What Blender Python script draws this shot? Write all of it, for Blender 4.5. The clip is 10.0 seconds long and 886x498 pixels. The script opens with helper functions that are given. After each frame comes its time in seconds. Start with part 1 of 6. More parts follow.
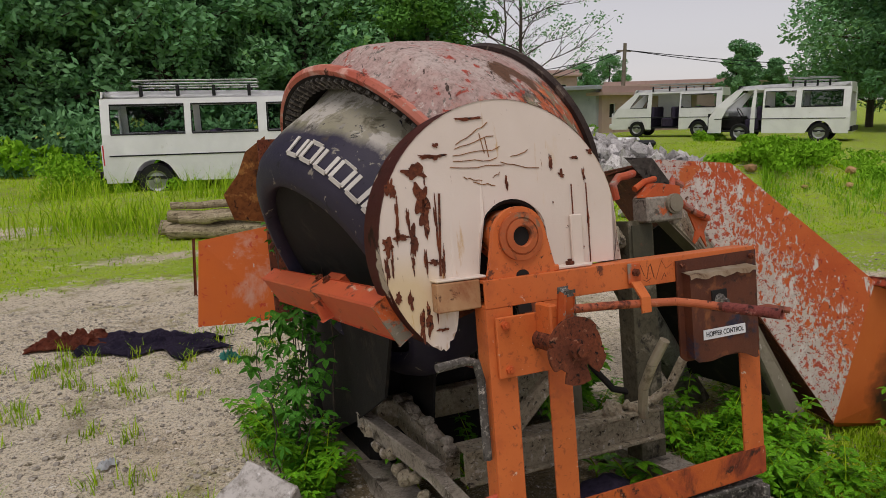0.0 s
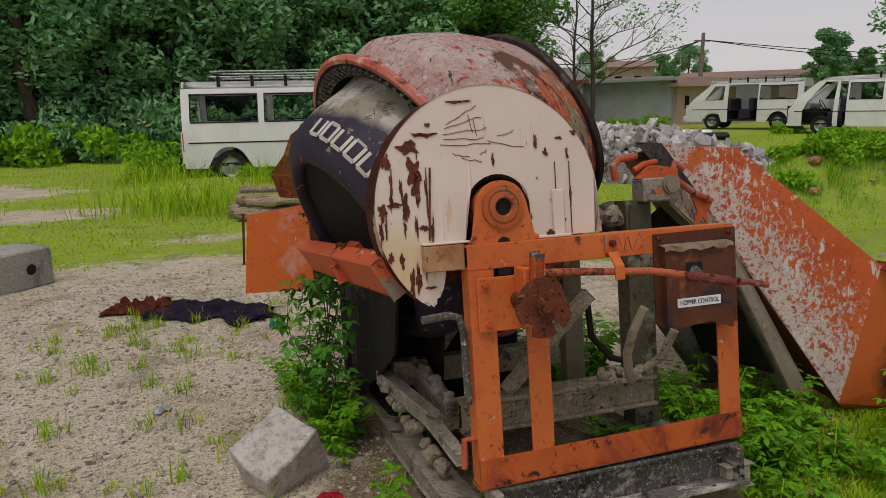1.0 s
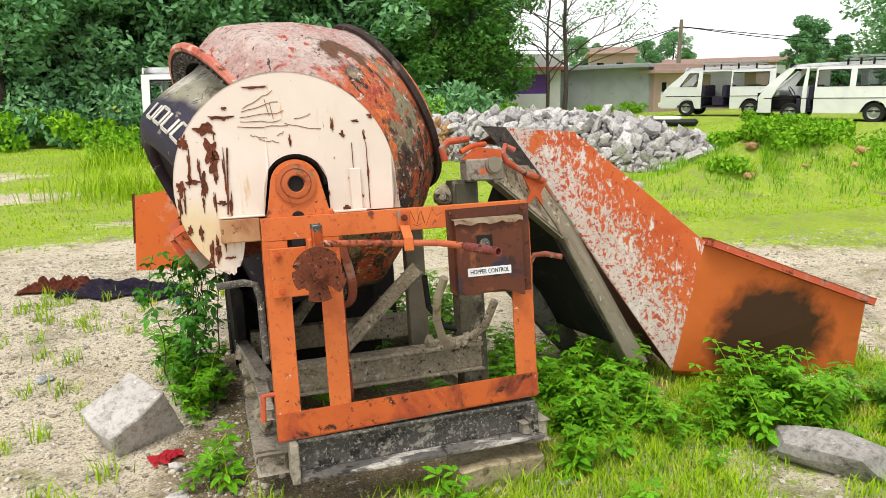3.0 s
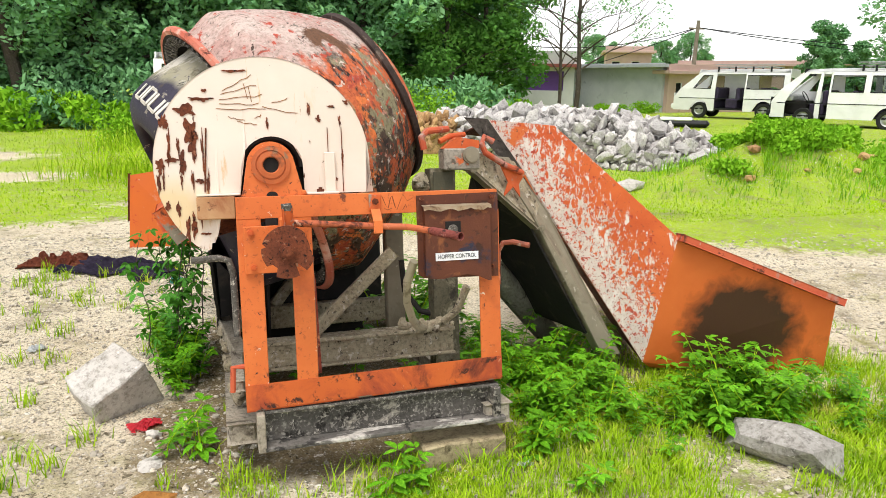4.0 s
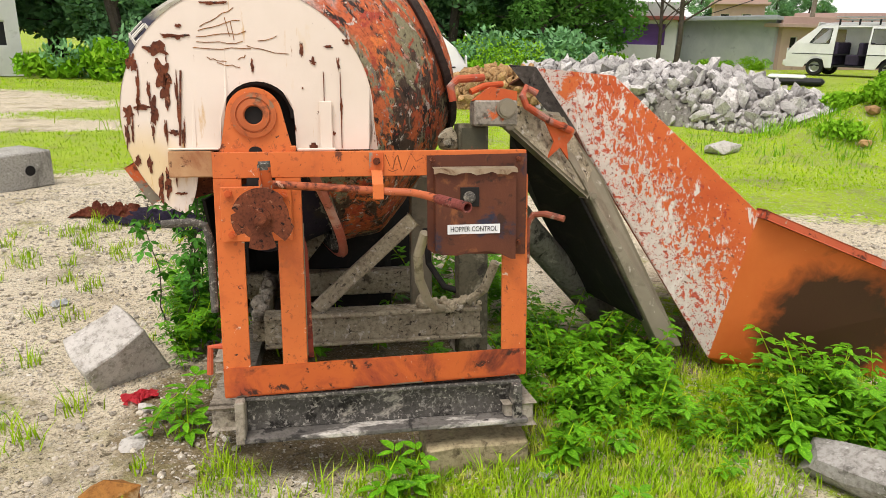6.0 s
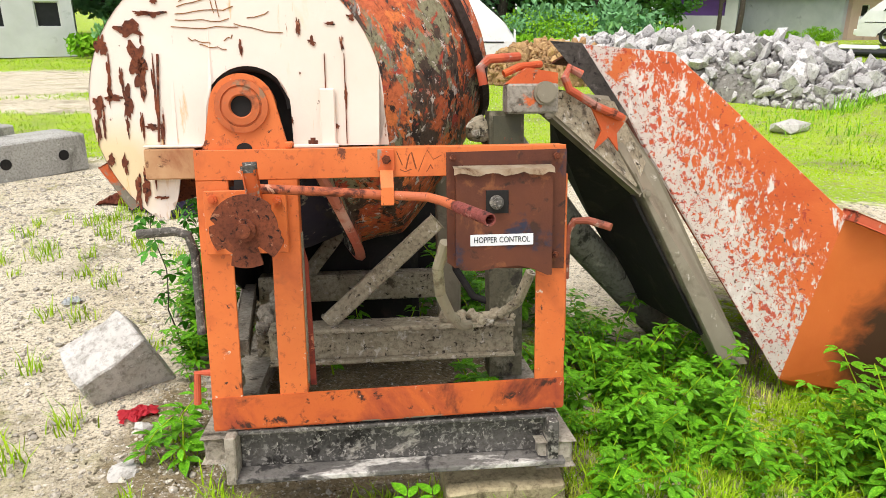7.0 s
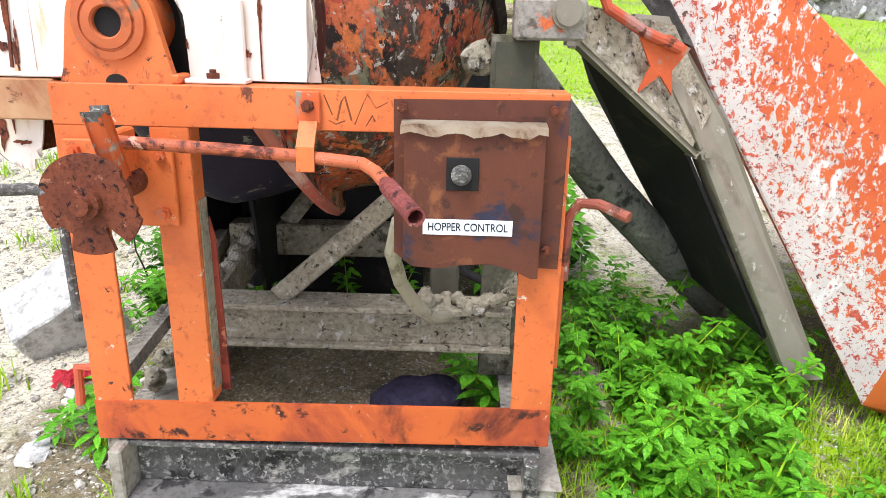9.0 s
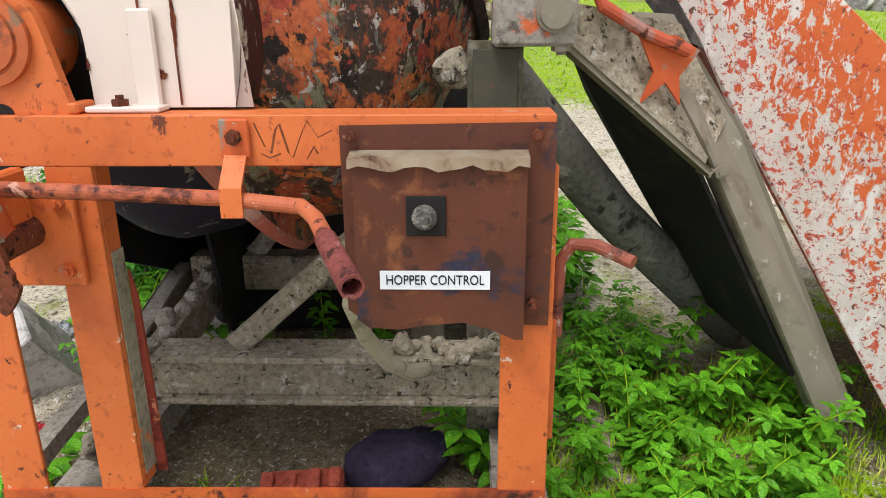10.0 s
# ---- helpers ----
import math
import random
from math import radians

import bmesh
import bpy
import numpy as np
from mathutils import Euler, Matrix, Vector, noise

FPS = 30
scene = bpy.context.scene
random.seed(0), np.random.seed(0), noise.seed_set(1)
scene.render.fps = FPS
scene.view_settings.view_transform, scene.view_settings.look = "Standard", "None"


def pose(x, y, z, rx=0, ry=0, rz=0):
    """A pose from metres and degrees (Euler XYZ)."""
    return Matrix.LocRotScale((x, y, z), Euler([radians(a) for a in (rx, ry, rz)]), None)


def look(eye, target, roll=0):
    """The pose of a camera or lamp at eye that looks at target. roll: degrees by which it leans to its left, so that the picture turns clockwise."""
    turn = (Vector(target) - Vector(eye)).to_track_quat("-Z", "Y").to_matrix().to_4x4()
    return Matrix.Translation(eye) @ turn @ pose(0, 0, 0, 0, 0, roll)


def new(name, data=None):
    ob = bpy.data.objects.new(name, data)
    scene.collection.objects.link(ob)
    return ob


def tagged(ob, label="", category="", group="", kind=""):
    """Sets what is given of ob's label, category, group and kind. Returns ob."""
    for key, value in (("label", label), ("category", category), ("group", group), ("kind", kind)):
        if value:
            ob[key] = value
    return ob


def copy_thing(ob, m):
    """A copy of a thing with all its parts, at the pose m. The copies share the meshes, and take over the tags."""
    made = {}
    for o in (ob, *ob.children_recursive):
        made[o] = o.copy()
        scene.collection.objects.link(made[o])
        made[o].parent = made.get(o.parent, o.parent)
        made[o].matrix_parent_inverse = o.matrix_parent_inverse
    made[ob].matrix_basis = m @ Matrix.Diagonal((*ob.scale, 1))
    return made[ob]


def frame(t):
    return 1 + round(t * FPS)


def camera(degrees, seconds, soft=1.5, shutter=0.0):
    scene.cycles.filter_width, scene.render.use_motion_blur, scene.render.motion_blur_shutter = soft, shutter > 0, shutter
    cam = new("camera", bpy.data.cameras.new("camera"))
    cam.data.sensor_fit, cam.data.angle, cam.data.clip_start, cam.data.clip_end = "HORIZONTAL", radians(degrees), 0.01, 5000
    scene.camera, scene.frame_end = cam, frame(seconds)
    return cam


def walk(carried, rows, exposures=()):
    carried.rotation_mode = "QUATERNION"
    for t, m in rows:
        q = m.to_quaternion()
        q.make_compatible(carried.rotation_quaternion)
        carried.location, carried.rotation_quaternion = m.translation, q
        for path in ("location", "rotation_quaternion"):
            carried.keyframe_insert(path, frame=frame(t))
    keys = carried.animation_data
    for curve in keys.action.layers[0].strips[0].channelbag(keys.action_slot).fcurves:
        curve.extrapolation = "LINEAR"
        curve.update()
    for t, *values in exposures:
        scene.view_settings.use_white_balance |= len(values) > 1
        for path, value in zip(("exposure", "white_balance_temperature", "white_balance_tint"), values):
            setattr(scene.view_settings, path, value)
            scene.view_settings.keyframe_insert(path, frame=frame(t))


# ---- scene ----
# ---------- camera and walk ----------
cam = camera(64.3, 10.0, soft=0.8)
PATH = [
    (0, (-0.7493, -1.3507, 1.3395), (0.0392, 0.4461, 0.9523), -1.35),
    (0.5, (-0.6924, -1.4653, 1.3479), (-0.0207, 0.3936, 1.0423), -3.16),
    (1, (-0.6353, -1.6497, 1.3147), (-0.0371, 0.2151, 0.9087), -1.16),
    (1.5, (-0.4994, -1.7563, 1.3262), (0.3102, 0.0235, 0.9058), -1.24),
    (2, (-0.2978, -1.8245, 1.3122), (0.4345, -0.0045, 0.9231), 0.36),
    (2.5, (-0.1785, -1.8850, 1.3063), (0.4796, -0.0505, 0.8576), -0.42),
    (2.7, (-0.1650, -1.9350, 1.3016), (0.4550, -0.0862, 0.8570), -1.36),
    (3.8, (-0.0646, -2.1555, 1.3066), (0.5571, -0.3084, 0.8574), 0.60),
    (4, (-0.0410, -2.1454, 1.2904), (0.5510, -0.2911, 0.8310), 0.82),
    (4.5, (0.0839, -2.0580, 1.2768), (0.4854, -0.1514, 0.8256), 0.45),
    (5, (0.2153, -2.0144, 1.2493), (0.4695, -0.1116, 0.6884), 0.17),
    (5.5, (0.2443, -1.9778, 1.2493), (0.4981, -0.0853, 0.6543), 0.28),
    (5.7, (0.2639, -1.9305, 1.2444), (0.5993, -0.0442, 0.6707), 1.30),
    (6.8, (0.3430, -1.5814, 1.2510), (0.6502, 0.2906, 0.6174), -0.02),
    (7, (0.4012, -1.5308, 1.2421), (0.6008, 0.3517, 0.5968), 0.17),
    (7.5, (0.5870, -1.4233, 1.2364), (0.5499, 0.4516, 0.5410), 1.25),
    (8, (0.6662, -1.3618, 1.2377), (0.6028, 0.4848, 0.4723), 0.08),
    (8.5, (0.6874, -1.1964, 1.2016), (0.5902, 0.6157, 0.3607), 0.21),
    (9, (0.6936, -1.0405, 1.2159), (0.6534, 0.7521, 0.3299), 1.04),
    (9.5, (0.7045, -0.9603, 1.2134), (0.6621, 0.8259, 0.3147), 0.24),
    (10, (0.7497, -0.8070, 1.1859), (0.6908, 0.9887, 0.3073), -0.71),
]
EXPOSURES = [(0.0, -0.18, 6600, 18), (0.5, -0.24, 6600, 18), (0.95, -0.38, 6700, 18), (1.35, 0.74, 6600, 12), (1.8, 0.89, 6600, 10), (2.5, 0.86, 6600, 10), (4.0, 1.07, 6650, 10), (4.6, 1.09, 6650, 10), (5.0, 0.38, 6950, 13), (5.5, 0.64, 6850, 13),
             (5.8, 0.74, 6850, 13), (6.8, 1.14, 6550, 11), (8.2, 1.21, 6380, 11), (8.6, 1.11, 6130, 11), (9.0, 1.48, 5750, 12), (9.3, 1.05, 5980, 12), (9.5, 0.96, 6130, 12), (10.0, 0.9, 6130, 12)]
walk(cam, [(t, look(eye, target, roll)) for t, eye, target, roll in PATH], EXPOSURES)

# ---------- overcast daylight ----------
world = bpy.data.worlds.new("overcast_sky")
scene.world = world
world.use_nodes = True
wn, wl = world.node_tree.nodes, world.node_tree.links
wn.clear()
sky = wn.new("ShaderNodeTexSky")
sky.sky_type, sky.sun_disc = "NISHITA", False
sky.sun_elevation, sky.sun_rotation = radians(68), radians(220)
sky.air_density, sky.dust_density, sky.ozone_density = 1.0, 0.6, 1.0
pale = wn.new("ShaderNodeHueSaturation")
pale.inputs["Saturation"].default_value = 0.18
back = wn.new("ShaderNodeBackground")
back.inputs["Strength"].default_value = 0.115
wout = wn.new("ShaderNodeOutputWorld")
wl.new(sky.outputs[0], pale.inputs["Color"])
wl.new(pale.outputs[0], back.inputs["Color"])
wl.new(back.outputs[0], wout.inputs["Surface"])
sun = new("sun", bpy.data.lights.new("sun", "SUN"))
sun.data.energy, sun.data.angle, sun.data.color = 1.5, radians(30), (1.0, 0.97, 0.92)
sun.matrix_world = look((-5, -6, 20), (0, 0, 0))


# ---------- materials ----------
def srgb(h):
    c = [int(h[i:i + 2], 16) / 255 for i in (0, 2, 4)]
    return tuple((v / 12.92 if v < 0.04045 else ((v + 0.055) / 1.055) ** 2.4) for v in c) + (1.0,)


def surface(name, base, second=None, scale=6.0, patches=(), rough=0.7, metal=0.0, bump=0.15, bump_scale=60.0, stretch=(1, 1, 1), spec=0.3, by_object=False, mask=None, stain=None, mask2=None, early=(), band=None):
    """A weathered surface: two tones of base, then patches (colour, scale, low, high, stretch) over it, with fine relief.
    mask: (attribute, colour, scale) mixes one more tone by a mesh attribute. early: patches under the rest.
    band: (origin, direction, low, high, colour, second, wobble, grain, stretch) another coat beyond a ragged line."""
    m = bpy.data.materials.new(name)
    m.use_nodes = True
    n, l = m.node_tree.nodes, m.node_tree.links
    b = n["Principled BSDF"]
    b.inputs["Roughness"].default_value, b.inputs["Metallic"].default_value = rough, metal
    b.inputs["Specular IOR Level"].default_value = spec
    co = n.new("ShaderNodeTexCoord")
    place = co.outputs["Object"]
    info = None
    if by_object:
        info = n.new("ShaderNodeObjectInfo")
        add = n.new("ShaderNodeVectorMath")
        add.operation = "ADD"
        mul = n.new("ShaderNodeVectorMath")
        mul.operation = "SCALE"
        mul.inputs["Scale"].default_value = 37.0
        comb = n.new("ShaderNodeCombineXYZ")
        for k in range(3):
            l.new(info.outputs["Random"], comb.inputs[k])
        l.new(comb.outputs[0], mul.inputs[0])
        l.new(place, add.inputs[0])
        l.new(mul.outputs[0], add.inputs[1])
        place = add.outputs[0]

    def noise_at(sc, st, detail=6.0, rougher=0.6, warp=0.4):
        mp = n.new("ShaderNodeMapping")
        mp.inputs["Scale"].default_value = st[:3]
        if len(st) > 3:
            mp.vector_type = "TEXTURE"
            mp.inputs["Scale"].default_value = [1 / v for v in st[:3]]
            mp.inputs["Rotation"].default_value = (0, radians(st[3]), 0)
        l.new(place, mp.inputs["Vector"])
        t = n.new("ShaderNodeTexNoise")
        t.inputs["Scale"].default_value, t.inputs["Detail"].default_value = sc, detail
        t.inputs["Roughness"].default_value, t.inputs["Distortion"].default_value = rougher, warp
        l.new(mp.outputs[0], t.inputs["Vector"])
        return t.outputs["Fac"]

    def ramp(fac, lo, hi):
        r = n.new("ShaderNodeMapRange")
        r.inputs["From Min"].default_value, r.inputs["From Max"].default_value = lo, hi
        l.new(fac, r.inputs["Value"])
        return r.outputs[0]

    def mix(fac, a, c):
        x = n.new("ShaderNodeMix")
        x.data_type = "RGBA"
        l.new(fac, x.inputs["Factor"])
        for sock, v in ((x.inputs["A"], a), (x.inputs["B"], c)):
            if isinstance(v, tuple):
                sock.default_value = v
            else:
                l.new(v, sock)
        return x.outputs["Result"]

    def stained(col):
        centre, radius, tone = stain[:3]
        far = n.new("ShaderNodeVectorMath")
        far.operation = "DISTANCE"
        far.inputs[1].default_value = centre
        l.new(place, far.inputs[0])
        edge = n.new("ShaderNodeMath")
        edge.operation = "MULTIPLY_ADD"
        l.new(noise_at(7.0, (1, 1, 1)), edge.inputs[0])
        edge.inputs[1].default_value = radius * 0.7
        l.new(far.outputs["Value"], edge.inputs[2])
        near = n.new("ShaderNodeMapRange")
        near.inputs["From Min"].default_value, near.inputs["From Max"].default_value = radius * (0.75 if len(stain) > 3 else 0.9), radius * (1.35 if len(stain) > 3 else 1.16)
        near.inputs["To Min"].default_value, near.inputs["To Max"].default_value = 0.95, 0.0
        l.new(edge.outputs[0], near.inputs["Value"])
        return mix(near.outputs[0], col, srgb(tone))

    def banded(col):
        origin, way, lo, hi, tone, tone2, wob, grain, drag = band
        off = n.new("ShaderNodeVectorMath")
        off.operation = "SUBTRACT"
        off.inputs[1].default_value = origin
        l.new(place, off.inputs[0])
        along = n.new("ShaderNodeVectorMath")
        along.operation = "DOT_PRODUCT"
        along.inputs[1].default_value = way
        l.new(off.outputs[0], along.inputs[0])
        ragged = n.new("ShaderNodeMath")
        ragged.operation = "MULTIPLY_ADD"
        l.new(noise_at(grain, drag, 8.0, 0.7), ragged.inputs[0])
        ragged.inputs[1].default_value = wob
        l.new(along.outputs["Value"], ragged.inputs[2])
        return mix(ramp(ragged.outputs[0], lo, hi), col, mix(ramp(noise_at(4.0, (1, 1, 1)), 0.4, 0.65), srgb(tone), srgb(tone2)))

    base = srgb(base)
    second = srgb(second) if second else tuple(v * 0.75 for v in base[:3]) + (1,)
    col = mix(ramp(noise_at(scale, stretch), 0.35, 0.68), base, second)
    if mask:
        attr = n.new("ShaderNodeAttribute")
        attr.attribute_name = mask[0]
        addn = n.new("ShaderNodeMath")
        addn.operation = "ADD"
        l.new(attr.outputs["Fac"], addn.inputs[0])
        l.new(ramp(noise_at(mask[3], (1, 1, 1)), 0.0, 1.0), addn.inputs[1])
        green = mix(ramp(noise_at(1.1, (1, 1, 1), 8), 0.38, 0.62), srgb(mask[1]), srgb(mask[2]))
        col = mix(ramp(addn.outputs[0], 0.92, 1.12), col, green)
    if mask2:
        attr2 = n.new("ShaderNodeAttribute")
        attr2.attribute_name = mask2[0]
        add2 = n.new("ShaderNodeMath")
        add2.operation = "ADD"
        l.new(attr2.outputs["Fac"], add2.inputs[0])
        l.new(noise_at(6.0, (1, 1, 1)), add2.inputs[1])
        mask2_tone = mix(ramp(noise_at(24.0, (1, 1, 1), 8), 0.4, 0.6), srgb(mask2[1]), srgb(mask2[2]))
        col = mix(ramp(add2.outputs[0], 0.85, 1.1), col, mask2_tone)
    if stain and len(stain) > 3:
        col = stained(col)
    hit = None
    for k, patch in enumerate(list(early) + list(patches)):
        if band and k == len(early):
            col = banded(col)
        colour, sc, lo, hi = patch[:4]
        st = patch[4] if len(patch) > 4 else (1, 1, 1)
        f = ramp(noise_at(sc, st, 8.0, 0.65), lo, hi)
        col = mix(f, col, srgb(colour))
        hit = f
    if stain and len(stain) == 3:
        col = stained(col)
    fine = noise_at(bump_scale, (1, 1, 1), 5.0, 0.7, 0.0)
    if bump > 0.2:
        deep = n.new("ShaderNodeMix")
        deep.data_type, deep.blend_type = "RGBA", "MULTIPLY"
        l.new(ramp(fine, 0.46, 0.72), deep.inputs["Factor"])
        l.new(col, deep.inputs["A"])
        deep.inputs["B"].default_value = (0.45, 0.43, 0.40, 1)
        col = deep.outputs["Result"]
    if info:
        hsv = n.new("ShaderNodeHueSaturation")
        val = n.new("ShaderNodeMapRange")
        val.inputs["To Min"].default_value, val.inputs["To Max"].default_value = 0.72, 1.22
        l.new(info.outputs["Random"], val.inputs["Value"])
        l.new(val.outputs[0], hsv.inputs["Value"])
        l.new(col, hsv.inputs["Color"])
        col = hsv.outputs[0]
    l.new(col, b.inputs["Base Color"])
    bp = n.new("ShaderNodeBump")
    bp.inputs["Strength"].default_value, bp.inputs["Distance"].default_value = bump, 0.01
    height = fine
    if hit is not None:
        summed = n.new("ShaderNodeMath")
        summed.operation = "SUBTRACT"
        l.new(fine, summed.inputs[0])
        l.new(hit, summed.inputs[1])
        height = summed.outputs[0]
    l.new(height, bp.inputs["Height"])
    l.new(bp.outputs[0], b.inputs["Normal"])
    return m


ORANGE = surface("orange_paint", "d6733a", "cb6631", 4, [("b65a2f", 5, 0.52, 0.68), ("8a5236", 2.6, 0.58, 0.74), ("c89878", 8, 0.64, 0.70, (1, 1, 0.5)), ("6b3a26", 17, 0.635, 0.66, (1, 1, 0.6)), ("3f2a22", 46, 0.66, 0.68), ("d9bda6", 36, 0.66, 0.68), ("b25a30", 60, 0.57, 0.64)], 0.5, bump=0.16)
ORANGE_WORN = surface("worn_orange_paint", "cf6630", "bc522b", 5, [("8d8474", 9, 0.53, 0.58), ("5b3320", 15, 0.58, 0.64), ("a39a8a", 40, 0.62, 0.66)], 0.65, bump=0.2)
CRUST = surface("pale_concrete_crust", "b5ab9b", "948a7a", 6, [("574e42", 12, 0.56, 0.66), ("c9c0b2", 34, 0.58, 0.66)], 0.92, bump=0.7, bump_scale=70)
CHUTE = surface("sun_bleached_orange", "da6c26", "d0672f", 3, [("d59a82", 3.2, 0.57, 0.66), ("c2452f", 14, 0.60, 0.65), ("c9bcae", 22, 0.65, 0.68)], 0.6, bump=0.12)
BEAM_RED = surface("worn_beam_red", "cf6238", "c2583a", 4, [("b9643f", 5, 0.52, 0.64), ("c9b69c", 7, 0.60, 0.64, (1, 0.5, 1)), ("6a3a28", 20, 0.60, 0.65)], 0.6, bump=0.15)
RED_WORN = surface("faded_red_paint", "c2603f", "b24a33", 6, [("a9776a", 9, 0.55, 0.62), ("5d3022", 17, 0.58, 0.64), ("a39a8c", 30, 0.64, 0.68)], 0.65, bump=0.15)
WHITE = surface("chipped_white_paint", "e6d8cb", "dccdbe", 2.5, [("d9bf92", 3, 0.60, 0.80, (3, 3, 0.7)), ("c79a4a", 9, 0.64, 0.74, (3, 3, 0.6)), ("5a3020", 30, 0.685, 0.70), ("8a5630", 14, 0.68, 0.71, (4, 4, 0.6))], 0.5, bump=0.08, stain=((-0.19, 0.06, 0.80), 0.13, "dcc49a", True))
RUST = surface("rust", "5b3122", "7a3f26", 9, [("8a4a2b", 14, 0.55, 0.7), ("2e1b16", 22, 0.60, 0.66), ("a06a50", 50, 0.60, 0.65), ("241512", 70, 0.58, 0.63)], 0.85, bump=0.3, bump_scale=140)
RUST_PANEL = surface("rusty_panel", "512c1f", "673823", 5, [("85502f", 11, 0.58, 0.68), ("2b2c3d", 6, 0.57, 0.63), ("3d251c", 22, 0.58, 0.66)], 0.6, bump=0.18, bump_scale=120)
DRUM = surface("worn_drum_paint", "cb6a40", "b65638", 3, [("b04a38", 16, 0.58, 0.62), ("7d756c", 24, 0.60, 0.63, (1.5, 1.5, 0.6)), ("cbbdb2", 36, 0.60, 0.63), ("4a3830", 30, 0.62, 0.65, (1.4, 1.4, 0.6)), ("6a4a36", 4.5, 0.64, 0.68)], 0.7, bump=0.30, bump_scale=70,
               early=[("4f3e34", 5, 0.49, 0.53, (1.6, 1.6, 0.6, -35)), ("8b8468", 7, 0.56, 0.59, (1.5, 1.5, 0.6, -35)), ("dd7a42", 8, 0.57, 0.60, (1.6, 1.6, 0.6, -35)), ("2f2420", 11, 0.56, 0.59, (1.8, 1.8, 0.5, -35)), ("b98a7a", 12, 0.60, 0.63)],
               band=((0.60, 0.878, 1.245), (-0.4, 0.05, 0.91), 0.36, 0.46, "c4b1a8", "b38f86", 0.5, 9.0, (1.3, 1.3, 0.7)))
CONCRETED = surface("concrete_caked_steel", "b9ad93", "9c907a", 6, [("665c4d", 12, 0.58, 0.66), ("cdc4b5", 34, 0.57, 0.64), ("4a4238", 55, 0.60, 0.65)], 0.92, bump=1.0, bump_scale=70)
DARK_STEEL = surface("grimy_dark_steel", "625e58", "494642", 6, [("a8a195", 10, 0.59, 0.66, (1, 1, 2)), ("26231f", 14, 0.56, 0.64), ("8f8a82", 75, 0.54, 0.60), ("c5beb2", 50, 0.61, 0.65)], 0.8, bump=0.45, bump_scale=90)
# Black steel; also stands in for shade inside holes, recesses and the frame.
BLACK_STEEL = surface("black_steel_and_shade", "24211f", "191716", 6, [("3a322b", 9, 0.55, 0.7)], 0.85, bump=0.2)
PIN_PAINT = surface("bare_bracket", "a69d90", "8c8478", 9, [("d06a3c", 7, 0.54, 0.58), ("6a6156", 18, 0.58, 0.64)], 0.75, bump=0.35, bump_scale=80)
HOPPER_ORANGE = surface("hopper_orange", "da7236", "cd642c", 3, [("a85a2a", 5, 0.60, 0.75), ("e0a070", 30, 0.68, 0.72)], 0.55, bump=0.08, stain=((2.19, 0.35, 0.12), 0.40, "33291d"))
STEEL = surface("bare_grey_steel", "8f8674", "7a715f", 5, [("6d6453", 7, 0.55, 0.68), ("b9b0a2", 24, 0.62, 0.68)], 0.7, bump=0.15)
STONE = surface("grey_white_stone", "cbc6bf", "b5b0a8", 5, [("9a958b", 14, 0.55, 0.68), ("e0dcd6", 40, 0.60, 0.66)], 0.9, bump=0.5, bump_scale=45)
RUBBLE = surface("pale_rubble", "dad6d2", "b7b2b0", 3, [("8d8884", 5, 0.54, 0.64), ("e0ddda", 9, 0.60, 0.66)], 0.9, bump=0.35, bump_scale=30, by_object=True)
RUBBLE_CORE = surface("rubble_dust", "8f8a84", "6f6a64", 6, [("b5b0aa", 14, 0.56, 0.64), ("4f4a45", 26, 0.57, 0.63)], 0.95, bump=0.8, bump_scale=20)
BRICKBAT = surface("ochre_rubble", "c2a06e", "b58a63", 5, [("9c7f5b", 9, 0.5, 0.7)], 0.9, bump=0.35, bump_scale=30, by_object=True)
OCHRE_STONE = surface("ochre_stone", "a9753a", "8d5a2b", 9, [("b7956a", 18, 0.58, 0.68)], 0.85, bump=0.4)
CONCRETE = surface("pale_concrete", "b0ada6", "9c9992", 3, [("6f6c65", 4, 0.55, 0.66, (1, 1, 0.5)), ("d8d5cf", 20, 0.62, 0.7)], 0.9, bump=0.25)
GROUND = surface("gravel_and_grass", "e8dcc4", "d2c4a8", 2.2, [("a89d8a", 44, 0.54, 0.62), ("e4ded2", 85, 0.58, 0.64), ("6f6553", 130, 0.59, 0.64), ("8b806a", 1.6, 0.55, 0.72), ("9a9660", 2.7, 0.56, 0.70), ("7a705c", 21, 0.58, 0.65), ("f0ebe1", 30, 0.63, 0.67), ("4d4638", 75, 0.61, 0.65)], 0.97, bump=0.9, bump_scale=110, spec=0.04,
                 mask=("grassy", "93b512", "a9c61e", 9.0), mask2=("soil_and_shade", "85775c", "9a8a6c"))
LEAF = surface("weed_leaf", "68a61c", "3c7812", 8, [("96ca3a", 12, 0.55, 0.66)], 0.42, bump=0.05, by_object=True, spec=0.15)
GRASS = surface("grass_blade", "a6c528", "80aa20", 5, [("cdc860", 9, 0.56, 0.65), ("4f8418", 14, 0.58, 0.66)], 0.6, bump=0.0, spec=0.04)
FOREST = surface("tree_leaf", "7eac76", "629864", 0.5, [("86b35e", 0.9, 0.55, 0.68)], 0.7, bump=0.0, spec=0.08)
BARK = surface("bark", "5a5047", "47403a", 8, [("6f665b", 16, 0.55, 0.68)], 0.9, bump=0.4)
VAN_WHITE = surface("van_white_paint", "eeeeee", "e0e0e0", 2, [("b9b3a8", 3, 0.64, 0.8)], 0.35, bump=0.02, spec=0.5)
RUBBER = surface("black_rubber", "1f1f1f", "2a2a2a", 9, [], 0.85, bump=0.1)
PLASTIC = surface("black_trim", "17181a", "222325", 7, [], 0.6, bump=0.05)
